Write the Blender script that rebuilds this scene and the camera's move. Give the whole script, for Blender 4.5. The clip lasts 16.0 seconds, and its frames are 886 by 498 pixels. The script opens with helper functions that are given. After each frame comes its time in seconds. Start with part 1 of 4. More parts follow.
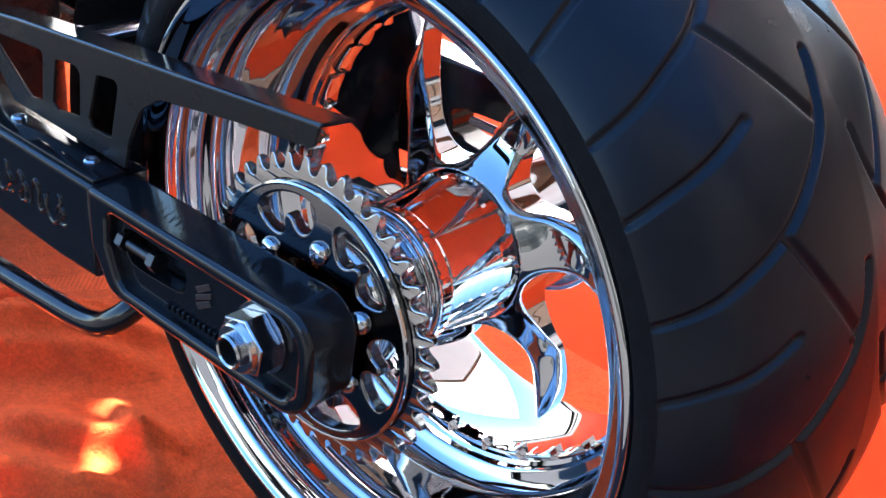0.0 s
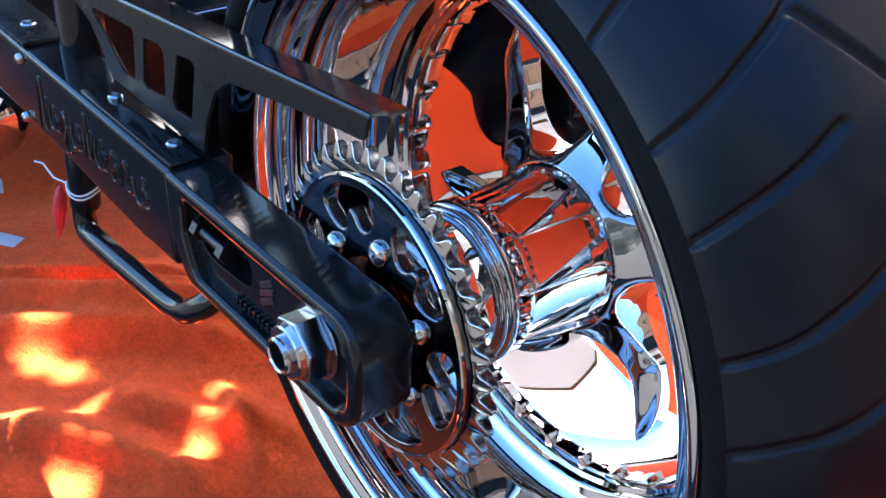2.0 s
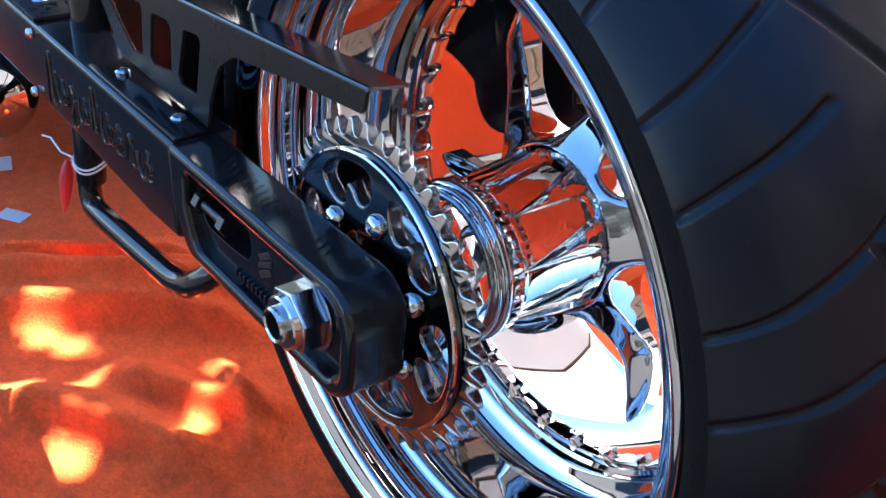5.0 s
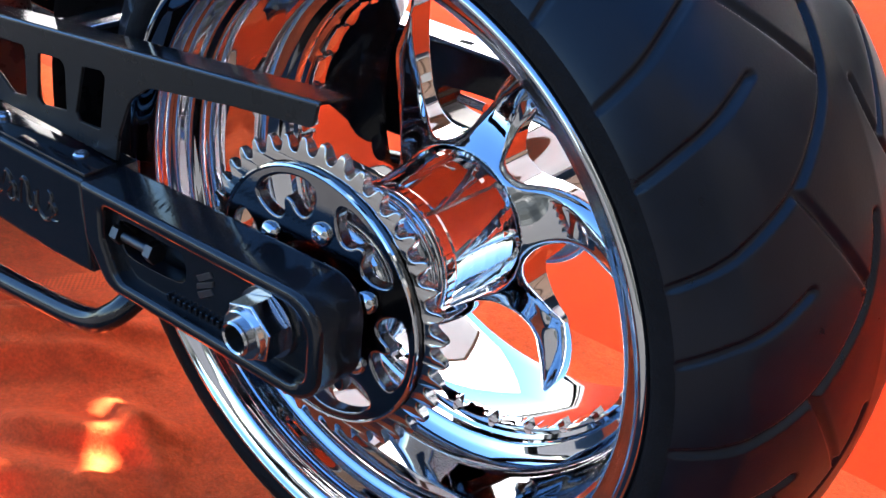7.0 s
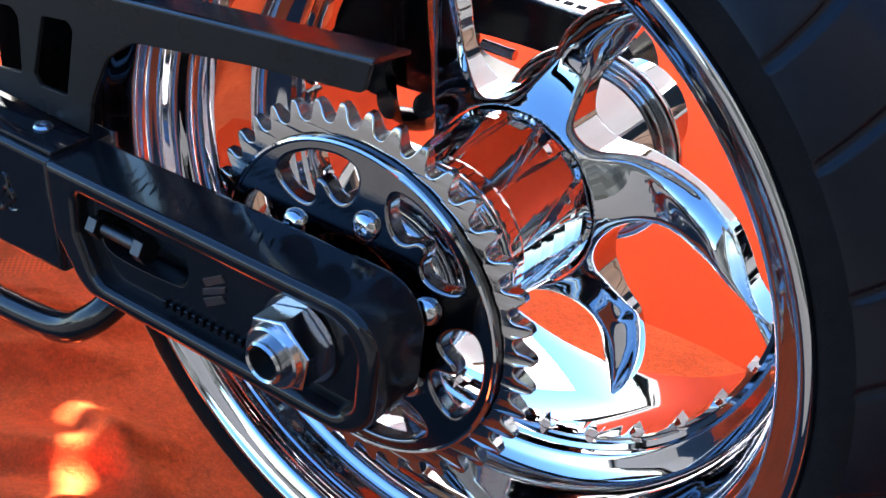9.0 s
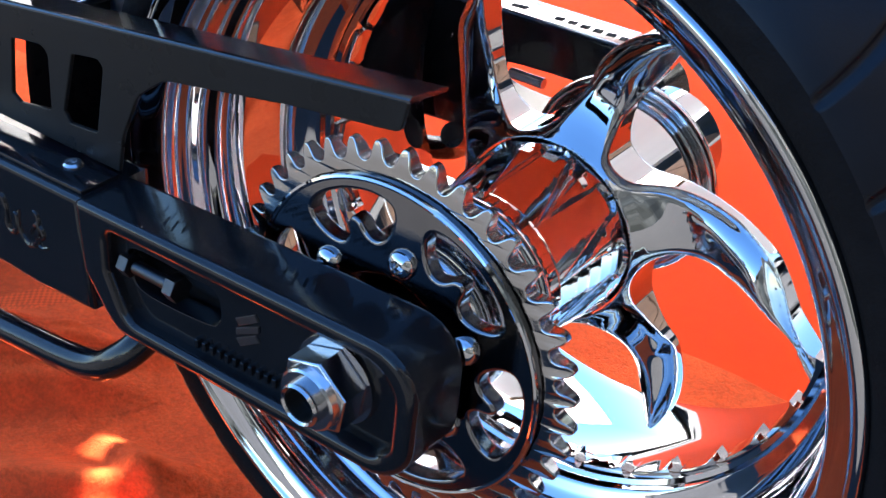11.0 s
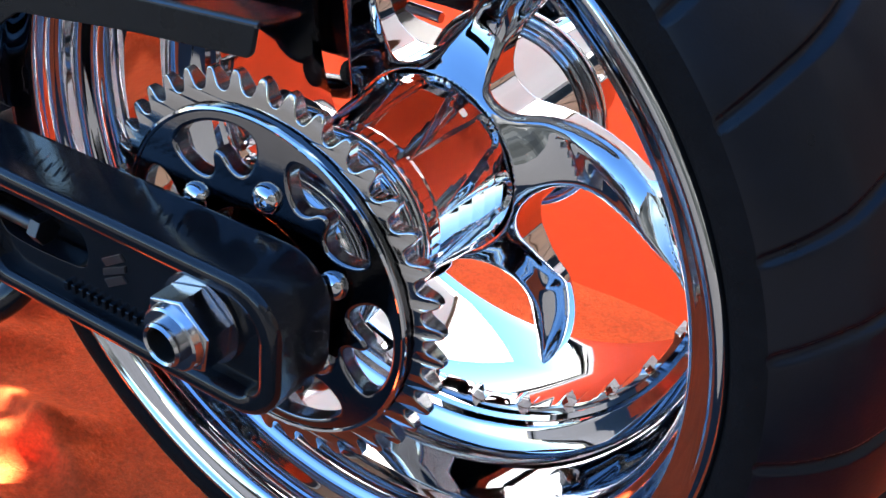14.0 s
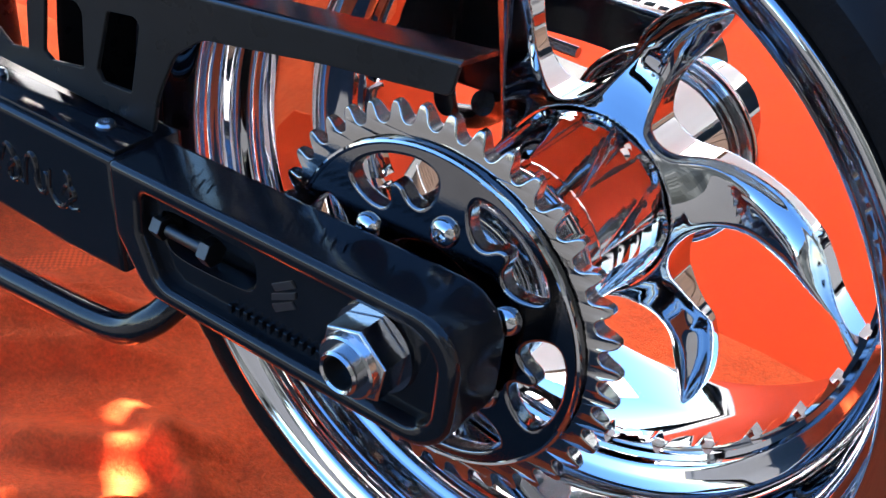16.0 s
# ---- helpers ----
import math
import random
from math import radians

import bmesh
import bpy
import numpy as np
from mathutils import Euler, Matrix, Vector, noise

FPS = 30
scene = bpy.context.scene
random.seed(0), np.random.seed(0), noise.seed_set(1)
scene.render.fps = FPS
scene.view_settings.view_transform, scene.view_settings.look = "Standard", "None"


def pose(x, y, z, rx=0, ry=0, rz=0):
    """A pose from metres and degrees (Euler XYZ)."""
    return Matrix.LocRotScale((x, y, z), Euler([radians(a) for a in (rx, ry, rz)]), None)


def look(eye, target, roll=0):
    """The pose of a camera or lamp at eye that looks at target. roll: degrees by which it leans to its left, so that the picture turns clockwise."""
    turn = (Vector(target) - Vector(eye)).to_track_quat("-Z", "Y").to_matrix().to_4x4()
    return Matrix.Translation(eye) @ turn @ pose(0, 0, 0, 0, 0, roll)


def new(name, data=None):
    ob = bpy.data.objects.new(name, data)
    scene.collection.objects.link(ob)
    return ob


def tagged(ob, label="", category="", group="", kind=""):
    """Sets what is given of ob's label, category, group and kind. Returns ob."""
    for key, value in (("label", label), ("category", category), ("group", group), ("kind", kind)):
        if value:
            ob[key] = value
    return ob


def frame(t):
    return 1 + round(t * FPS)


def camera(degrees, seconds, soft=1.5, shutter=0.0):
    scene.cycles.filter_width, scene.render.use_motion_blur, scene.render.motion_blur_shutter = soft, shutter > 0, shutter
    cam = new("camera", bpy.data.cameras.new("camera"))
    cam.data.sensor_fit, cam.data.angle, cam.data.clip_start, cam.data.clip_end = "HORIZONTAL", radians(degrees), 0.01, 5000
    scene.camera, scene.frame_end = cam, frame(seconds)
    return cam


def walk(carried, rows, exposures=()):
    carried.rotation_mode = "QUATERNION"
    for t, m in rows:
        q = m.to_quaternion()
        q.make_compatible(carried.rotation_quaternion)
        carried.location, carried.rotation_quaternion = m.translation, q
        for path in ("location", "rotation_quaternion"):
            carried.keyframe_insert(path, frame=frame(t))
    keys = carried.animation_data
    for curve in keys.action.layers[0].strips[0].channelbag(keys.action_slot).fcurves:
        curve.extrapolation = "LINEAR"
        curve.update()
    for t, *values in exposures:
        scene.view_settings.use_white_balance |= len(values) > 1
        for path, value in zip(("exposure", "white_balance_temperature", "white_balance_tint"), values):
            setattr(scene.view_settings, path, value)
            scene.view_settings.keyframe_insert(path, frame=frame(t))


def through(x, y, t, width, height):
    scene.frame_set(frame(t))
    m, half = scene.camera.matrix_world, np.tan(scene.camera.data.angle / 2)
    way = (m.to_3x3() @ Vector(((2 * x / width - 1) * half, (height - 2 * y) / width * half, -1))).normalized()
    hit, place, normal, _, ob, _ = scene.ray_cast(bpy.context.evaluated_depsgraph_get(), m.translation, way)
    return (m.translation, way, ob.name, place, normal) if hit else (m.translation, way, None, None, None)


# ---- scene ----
# World: x towards the tail of the motorcycle, y towards its far side, z up; the rear axle lies along y over the origin.
cam = camera(43.6, 16.0)
PATH = [
    (0.0, 0.4734, -0.4341, 0.7673, 59.57, -5.63, 43.27),
    (0.5, 0.4701, -0.4038, 0.7649, 58.83, -4.91, 46.22),
    (1.0, 0.4755, -0.3672, 0.7650, 59.00, -4.26, 49.64),
    (1.5, 0.4767, -0.3431, 0.7572, 58.34, -3.29, 52.03),
    (2.0, 0.4769, -0.3247, 0.7523, 57.52, -2.15, 53.20),
    (2.5, 0.4777, -0.3065, 0.7503, 57.61, -1.47, 54.10),
    (3.0, 0.4836, -0.2978, 0.7453, 57.38, -1.49, 54.91),
    (3.5, 0.4962, -0.2944, 0.7452, 56.74, -1.68, 55.30),
    (3.7, 0.4983, -0.2936, 0.7452, 57.03, -1.81, 55.92),
    (5.8, 0.4828, -0.3794, 0.7515, 57.57, -3.81, 51.48),
    (6.0, 0.4738, -0.3951, 0.7538, 57.73, -3.59, 49.91),
    (6.5, 0.4641, -0.4245, 0.7549, 58.38, -3.57, 44.98),
    (7.0, 0.4596, -0.4466, 0.7548, 59.24, -3.82, 40.63),
    (7.5, 0.4409, -0.4572, 0.7475, 58.62, -4.44, 40.31),
    (8.0, 0.3976, -0.4342, 0.7242, 56.75, -3.40, 39.24),
    (8.5, 0.3488, -0.4061, 0.7080, 56.68, -3.56, 37.88),
    (9.0, 0.3124, -0.3816, 0.6968, 56.37, -4.23, 36.97),
    (9.2, 0.3063, -0.3751, 0.6902, 56.94, -4.43, 37.23),
    (11.3, 0.2958, -0.3782, 0.7037, 57.34, -3.08, 37.28),
    (11.5, 0.2972, -0.3792, 0.7070, 57.89, -3.07, 37.16),
    (12.0, 0.3001, -0.3806, 0.7131, 58.40, -2.90, 37.44),
    (12.5, 0.3015, -0.3776, 0.7133, 58.54, -2.90, 36.95),
    (13.0, 0.3079, -0.3646, 0.7039, 57.31, -3.70, 36.10),
    (13.5, 0.3202, -0.3503, 0.6948, 56.14, -3.70, 35.03),
    (14.0, 0.3282, -0.3452, 0.6864, 54.90, -3.67, 34.92),
    (14.5, 0.3277, -0.3529, 0.6864, 54.86, -3.86, 35.08),
    (15.0, 0.3224, -0.3607, 0.6901, 55.26, -3.84, 35.42),
    (15.5, 0.3069, -0.3733, 0.6945, 55.90, -3.87, 36.54),
    (16.0, 0.2764, -0.3824, 0.6909, 55.76, -4.09, 38.23),
]
walk(cam, [(t, pose(x, y, z, rx, ry, rz)) for t, x, y, z, rx, ry, rz in PATH], [(0.0, 4.06, 6430.0, 13.5), (3.7, 4.06, 6430.0, 13.5), (7.5, 3.92, 6430.0, 13.5), (12.0, 3.77, 6430.0, 13.5), (16.0, 3.81, 6430.0, 13.5)])

# ---- light ----
SUN = Vector((-0.27, 0.50, 0.82)).normalized()
world = bpy.data.worlds.new("sky")
scene.world = world
world.use_nodes = True
wn = world.node_tree
sky = wn.nodes.new("ShaderNodeTexSky")
sky.sky_type, sky.sun_disc = "NISHITA", False
sky.dust_density, sky.ozone_density = 0.1, 4.0
sky.sun_elevation, sky.sun_rotation = math.asin(SUN.z), math.atan2(SUN.x, SUN.y)
wn.nodes["Background"].inputs["Strength"].default_value = 0.048
deep = wn.nodes.new("ShaderNodeHueSaturation")
deep.inputs["Saturation"].default_value = 1.18
wn.links.new(sky.outputs[0], deep.inputs["Color"])
wn.links.new(deep.outputs[0], wn.nodes["Background"].inputs["Color"])
sun_data = bpy.data.lights.new("sun", "SUN")
sun_data.energy, sun_data.angle, sun_data.color = 5.0, radians(0.42), (1.0, 0.95, 0.87)
sun = new("sun", sun_data)
sun.matrix_world = look(SUN * 10, (0, 0, 0))

# ---- materials ----
def material(name, colour, rough=0.5, metal=0.0, vary=0.12, scale=40.0, bump=0.0, bump_scale=200.0, rough_vary=0.1, coat=0.0, gloss=0.5):
    """A surface with colour and roughness varied at two scales, and fine relief."""
    m = bpy.data.materials.new(name)
    m.use_nodes = True
    n, l = m.node_tree.nodes, m.node_tree.links
    b = n["Principled BSDF"]
    b.inputs["Metallic"].default_value = metal
    b.inputs["Coat Weight"].default_value = coat
    b.inputs["Specular IOR Level"].default_value = gloss
    b.inputs["Coat Roughness"].default_value = 0.08
    tc = n.new("ShaderNodeTexCoord")
    big, fine = n.new("ShaderNodeTexNoise"), n.new("ShaderNodeTexNoise")
    big.inputs["Scale"].default_value, fine.inputs["Scale"].default_value = scale * 0.15, scale
    big.inputs["Detail"].default_value = fine.inputs["Detail"].default_value = 5
    add = n.new("ShaderNodeMath")
    add.operation = "ADD"
    for t, i in ((big, 0), (fine, 1)):
        l.new(tc.outputs["Object"], t.inputs["Vector"])
        l.new(t.outputs["Fac"], add.inputs[i])
    ramp = n.new("ShaderNodeValToRGB")
    half = n.new("ShaderNodeMath")
    half.operation, half.inputs[1].default_value = "MULTIPLY", 0.5
    l.new(add.outputs[0], half.inputs[0])
    l.new(half.outputs[0], ramp.inputs["Fac"])
    ramp.color_ramp.elements[0].position, ramp.color_ramp.elements[1].position = 0.3, 0.7
    ramp.color_ramp.elements[0].color = [c * (1 - vary) for c in colour] + [1]
    ramp.color_ramp.elements[1].color = [min(1, c * (1 + vary)) for c in colour] + [1]
    l.new(ramp.outputs["Color"], b.inputs["Base Color"])
    mr = n.new("ShaderNodeMapRange")
    mr.inputs["From Min"].default_value, mr.inputs["From Max"].default_value = 0.3, 0.7
    mr.inputs["To Min"].default_value, mr.inputs["To Max"].default_value = rough * (1 - rough_vary), rough * (1 + rough_vary)
    l.new(half.outputs[0], mr.inputs["Value"])
    l.new(mr.outputs[0], b.inputs["Roughness"])
    if bump:
        g, bn = n.new("ShaderNodeTexNoise"), n.new("ShaderNodeBump")
        g.inputs["Scale"].default_value, g.inputs["Detail"].default_value = bump_scale, 4
        bn.inputs["Strength"].default_value, bn.inputs["Distance"].default_value = bump, 0.002
        l.new(tc.outputs["Object"], g.inputs["Vector"])
        l.new(g.outputs["Fac"], bn.inputs["Height"])
        l.new(bn.outputs[0], b.inputs["Normal"])
    return m


CHROME = material("chrome", (0.48, 0.495, 0.52), 0.025, 1.0, 0.02, 30, rough_vary=0.5)
STEEL = material("polished_steel", (0.42, 0.42, 0.42), 0.085, 1.0, 0.06, 60, 0.03, 900)
ZINC = material("zinc_plated_steel", (0.48, 0.49, 0.51), 0.16, 1.0, 0.08, 80, 0.05, 600)
BLACK = material("gloss_black_paint", (0.009, 0.009, 0.010), 0.12, 0.0, 0.2, 60, 0.03, 500, 0.3, 0.0, 0.34)
GUARDPAINT = material("glossy_guard_paint", (0.009, 0.009, 0.009), 0.09, 0.0, 0.2, 60, 0.03, 500, 0.3, 0.0, 0.7)
SATIN = material("satin_black_paint", (0.012, 0.0115, 0.011), 0.30, 0.0, 0.2, 60, 0.06, 900, 0.3, gloss=0.12)
# Dull zinc, darkened further to carry the shade of the swingarm pocket.
SHADEDSTEEL = material("dull_shaded_zinc", (0.07, 0.07, 0.073), 0.40, 1.0, 0.15, 90, 0.05, 600)
RUBBER = material("tyre_rubber", (0.004, 0.005, 0.008), 0.30, 0.0, 0.25, 50, 0.05, 700, 0.15, gloss=0.23)
SIDEWALL = material("sidewall_rubber", (0.008, 0.007, 0.007), 0.75, 0.0, 0.4, 90, 0.35, 500, gloss=0.07)
TOWEL = material("orange_towel", (0.92, 0.100, 0.024), 0.95, 0.0, 0.25, 60, gloss=0.08)


def terry(m):
    """Looped pile: small tufts in relief, the shade in the gaps between painted darker, and a flat woven band near one
    end.
    """
    n, l = m.node_tree.nodes, m.node_tree.links
    b = n["Principled BSDF"]
    tc = next(q for q in n if q.type == "TEX_COORD")
    tuft, clump, weave = n.new("ShaderNodeTexNoise"), n.new("ShaderNodeTexNoise"), n.new("ShaderNodeTexChecker")
    tuft.inputs["Scale"].default_value, tuft.inputs["Detail"].default_value, tuft.inputs["Roughness"].default_value = 330, 5, 0.75
    clump.inputs["Scale"].default_value, clump.inputs["Detail"].default_value = 190, 4
    weave.inputs["Scale"].default_value = 260
    for t in (tuft, clump, weave):
        l.new(tc.outputs["Object"], t.inputs["Vector"])
    pile = n.new("ShaderNodeMath")
    pile.operation, pile.inputs[2].default_value = "MULTIPLY_ADD", -0.55
    half = n.new("ShaderNodeMath")
    half.operation, half.inputs[1].default_value = "MULTIPLY", 0.5
    l.new(clump.outputs["Fac"], half.inputs[0])
    both = n.new("ShaderNodeMath")
    both.operation = "ADD"
    l.new(tuft.outputs["Fac"], both.inputs[0])
    l.new(half.outputs[0], both.inputs[1])
    pile.inputs[1].default_value = 0.9
    l.new(both.outputs[0], pile.inputs[0])
    # the woven band runs across the towel
    axis = n.new("ShaderNodeVectorMath")
    axis.operation, axis.inputs[1].default_value = "DOT_PRODUCT", (0.92, -0.39, 0.0)
    l.new(tc.outputs["Object"], axis.inputs[0])
    dist = n.new("ShaderNodeMath")
    dist.operation, dist.inputs[1].default_value, dist.inputs[2].default_value = "COMPARE", -0.600, 0.020
    l.new(axis.outputs["Value"], dist.inputs[0])
    height = n.new("ShaderNodeMix")
    l.new(dist.outputs[0], height.inputs["Factor"])
    l.new(pile.outputs[0], height.inputs["A"])
    l.new(weave.outputs["Fac"], height.inputs["B"])
    # low pile gets a darker colour that stands for shade between tufts
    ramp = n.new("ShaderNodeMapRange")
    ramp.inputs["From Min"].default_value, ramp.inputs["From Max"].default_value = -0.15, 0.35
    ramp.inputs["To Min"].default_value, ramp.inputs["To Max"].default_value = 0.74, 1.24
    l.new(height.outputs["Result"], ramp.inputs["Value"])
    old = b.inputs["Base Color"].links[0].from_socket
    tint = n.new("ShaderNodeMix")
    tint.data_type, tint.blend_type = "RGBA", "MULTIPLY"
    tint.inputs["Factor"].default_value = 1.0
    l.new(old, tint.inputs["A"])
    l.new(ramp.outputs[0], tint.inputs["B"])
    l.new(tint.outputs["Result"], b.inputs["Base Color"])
    bn = n.new("ShaderNodeBump")
    bn.inputs["Strength"].default_value, bn.inputs["Distance"].default_value = 1.0, 0.0032
    l.new(height.outputs["Result"], bn.inputs["Height"])
    l.new(bn.outputs[0], b.inputs["Normal"])
    b.inputs["Sheen Weight"].default_value, b.inputs["Sheen Roughness"].default_value = 0.25, 0.5
    b.inputs["Sheen Tint"].default_value = (1.0, 0.35, 0.15, 1)


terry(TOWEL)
CLOTH = material("red_cloth", (0.70, 0.050, 0.008), 0.9, 0.0, 0.1, 60, 0.3, 900, gloss=0.08)
CONCRETE = material("grey_asphalt", (0.012, 0.012, 0.012), 0.9, 0.0, 0.2, 30, 0.4, 120)
# Polished steel with the dark reflection of the swingarm put into its colour.
DIMMEDSTEEL = material("steel_dimmed_for_reflection", (0.18, 0.185, 0.20), 0.06, 1.0, 0.1, 60, 0.03, 900)
# Leaf colour is far down to include the shade among the leaves.
LEAF = material("self_shaded_leaves", (0.005, 0.007, 0.006), 0.7, 0.0, 0.6, 3, 0.5, 30)
TIMBER = material("brown_timber", (0.16, 0.085, 0.045), 0.75, 0.0, 0.35, 6, 0.3, 60)
WHITE = material("white_painted_metal", (0.80, 0.80, 0.79), 0.35, 0.0, 0.04, 4)
REDTAG = material("red_tag", (0.55, 0.02, 0.03), 0.5)
STRING = material("white_string", (0.75, 0.74, 0.72), 0.8)
CARD = material("silver_card", (0.70, 0.73, 0.76), 0.3, 0.3, 0.05)
WORN = material("worn_black_paint", (0.018, 0.018, 0.019), 0.3, 0.0, 0.3, 90)

# ---- builders ----
AXLE = 0.334


def thing(name, at, label, category, group="", kind=""):
    ob = new(name)
    ob.location = at
    return tagged(ob, label, category, group, kind)


def base_of(ob):
    p = Vector((0, 0, 0))
    while ob:
        p += ob.location
        ob = ob.parent
    return p


def part(name, bm, mat, parent, label="", smooth=35, lift=AXLE):
    """Links a bmesh, drawn in metres about the axle, as one mesh under parent."""
    bmesh.ops.recalc_face_normals(bm, faces=bm.faces)
    for e in bm.edges:
        if smooth and len(e.link_faces) == 2 and e.calc_face_angle(0.0) > radians(smooth):
            e.smooth = False
    me = bpy.data.meshes.new(name)
    bm.to_mesh(me)
    bm.free()
    me.transform(Matrix.Translation(Vector((0, 0, lift)) - base_of(parent)))
    if smooth:
        me.shade_smooth()
    me.materials.append(mat)
    ob = new(name, me)
    ob.parent = parent
    if label:
        ob["label"] = label
    return ob


def lathe(profile, steps=192, closed=False, a0=0.0, a1=360.0):
    """Turns a list of (radius, y) round the axle."""
    bm = bmesh.new()
    full = a1 - a0 >= 360
    n = steps if full else steps + 1
    rings = []
    for i in range(n):
        a = radians(a0 + (a1 - a0) * i / steps)
        rings.append([bm.verts.new((r * math.sin(a), y, r * math.cos(a))) for r, y in profile])
    m = len(profile)
    for i in range(n if full else n - 1):
        p, q = rings[i], rings[(i + 1) % n]
        for j in range(m if closed else m - 1):
            bm.faces.new((p[j], p[(j + 1) % m], q[(j + 1) % m], q[j]))
    return bm


def flow(points, closed=True, steps=6):
    """A smooth line through points."""
    out, n = [], len(points)
    P = [Vector((*p, 0)) if len(p) == 2 else Vector(p) for p in points]
    last = n if closed else n - 1
    for i in range(last):
        if closed:
            a, b, c, d = P[i - 1], P[i], P[(i + 1) % n], P[(i + 2) % n]
        else:
            a, b, c, d = P[max(i - 1, 0)], P[i], P[i + 1], P[min(i + 2, n - 1)]
        for k in range(steps):
            t = k / steps
            out.append(0.5 * ((2 * b) + (c - a) * t + (2 * a - 5 * b + 4 * c - d) * t * t + (3 * b - a - 3 * c + d) * t ** 3))
    if not closed:
        out.append(P[-1])
    return out


def plate(outlines, y0, y1, bevel=0.001, res=2):
    """A plate between y0 and y1 from outlines in x and z (the first the rim, the others holes), with rounded edges."""
    cu = bpy.data.curves.new("plate", "CURVE")
    cu.dimensions, cu.fill_mode = "2D", "BOTH"
    for pts in outlines:
        s = cu.splines.new("POLY")
        s.points.add(len(pts) - 1)
        for p, q in zip(s.points, pts):
            p.co = (q[0], q[1], 0, 1)
        s.use_cyclic_u = True
    half = abs(y1 - y0) / 2
    cu.bevel_depth, cu.bevel_resolution = bevel, res
    cu.extrude, cu.offset = max(half - bevel, 0.0), -bevel
    ob = bpy.data.objects.new("plate", cu)
    me = bpy.data.meshes.new_from_object(ob)
    bm = bmesh.new()
    bm.from_mesh(me)
    bpy.data.objects.remove(ob)
    bpy.data.meshes.remove(me)
    bpy.data.curves.remove(cu)
    yc = (y0 + y1) / 2
    bm.transform(Matrix(((1, 0, 0, 0), (0, 0, -1, yc), (0, 1, 0, 0), (0, 0, 0, 1))))
    bmesh.ops.remove_doubles(bm, verts=bm.verts, dist=1e-6)
    bm.normal_update()
    kind = lambda f: 2 if abs(f.normal.y) > 0.999 else 0 if abs(f.normal.y) < 0.02 else 1
    for e in bm.edges:
        if len(e.link_faces) == 2 and kind(e.link_faces[0]) != kind(e.link_faces[1]):
            e.smooth = False
    return bm


def rounded(corners, steps=7):
    """A polygon of (x, z, radius) corners with round corners."""
    out, n = [], len(corners)
    for i, (x, z, r) in enumerate(corners):
        p = Vector((x, z))
        a = (Vector(corners[i - 1][:2]) - p).normalized()
        b = (Vector(corners[(i + 1) % n][:2]) - p).normalized()
        half = a.angle(b) / 2
        cut = r / math.tan(half)
        mid = p + (a + b).normalized() * (r / math.sin(half))
        u, v = p + a * cut - mid, p + b * cut - mid
        turn = math.atan2(u.x * v.y - u.y * v.x, u.dot(v))
        for k in range(steps + 1):
            f = turn * k / steps
            out.append((mid.x + u.x * math.cos(f) - u.y * math.sin(f), mid.y + u.x * math.sin(f) + u.y * math.cos(f)))
    return out


def turned(points, degrees):
    """Points in x and z turned clockwise round the axle, as seen from the near side."""
    c, s = math.cos(radians(degrees)), math.sin(radians(degrees))
    return [(p[0] * c + p[1] * s, -p[0] * s + p[1] * c) for p in points]


def polar(pairs):
    return [(r * math.sin(radians(a)), r * math.cos(radians(a))) for a, r in pairs]


def rod(path, radius, sides=16, cap=True):
    """A round bar along a line of points; radius may be a list."""
    bm = bmesh.new()
    P = [Vector(p) for p in path]
    R = radius if isinstance(radius, (list, tuple)) else [radius] * len(P)
    rings, up = [], None
    for i, p in enumerate(P):
        d = (P[min(i + 1, len(P) - 1)] - P[max(i - 1, 0)]).normalized()
        if up is None:
            up = d.orthogonal().normalized()
        up = (up - d * up.dot(d)).normalized()
        side = d.cross(up)
        rings.append([bm.verts.new(p + R[i] * (math.cos(2 * math.pi * k / sides) * up + math.sin(2 * math.pi * k / sides) * side)) for k in range(sides)])
    for a, b in zip(rings, rings[1:]):
        for k in range(sides):
            bm.faces.new((a[k], a[(k + 1) % sides], b[(k + 1) % sides], b[k]))
    if cap:
        bm.faces.new(rings[0])
        bm.faces.new(rings[-1])
    return bm


def box(x0, x1, y0, y1, z0, z1, bevel=0.002, segments=2):
    bm = bmesh.new()
    bmesh.ops.create_cube(bm, size=1)
    bm.transform(Matrix.Translation(((x0 + x1) / 2, (y0 + y1) / 2, (z0 + z1) / 2)) @ Matrix.Diagonal((x1 - x0, y1 - y0, z1 - z0, 1)))
    if bevel:
        bmesh.ops.bevel(bm, geom=bm.edges[:], offset=bevel, segments=segments, affect="EDGES", profile=0.5)
    return bm


def joined(*bms):
    out = bmesh.new()
    for b in bms:
        me = bpy.data.meshes.new("piece")
        b.to_mesh(me)
        b.free()
        out.from_mesh(me)
        bpy.data.meshes.remove(me)
    return out


# ---- ground ----
def sheet(name, x0, x1, y0, y1, nx, ny, height, mat, label, category, lift=0.0):
    xs, ys = np.linspace(x0, x1, nx), np.linspace(y0, y1, ny)
    verts = [(x, y, height(x, y) + lift) for y in ys for x in xs]
    faces = [(j * nx + i, j * nx + i + 1, (j + 1) * nx + i + 1, (j + 1) * nx + i) for j in range(ny - 1) for i in range(nx - 1)]
    me = bpy.data.meshes.new(name)
    me.from_pydata(verts, [], faces)
    me.shade_smooth()
    me.materials.append(mat)
    return tagged(new(name, me), label, category, kind="structure")


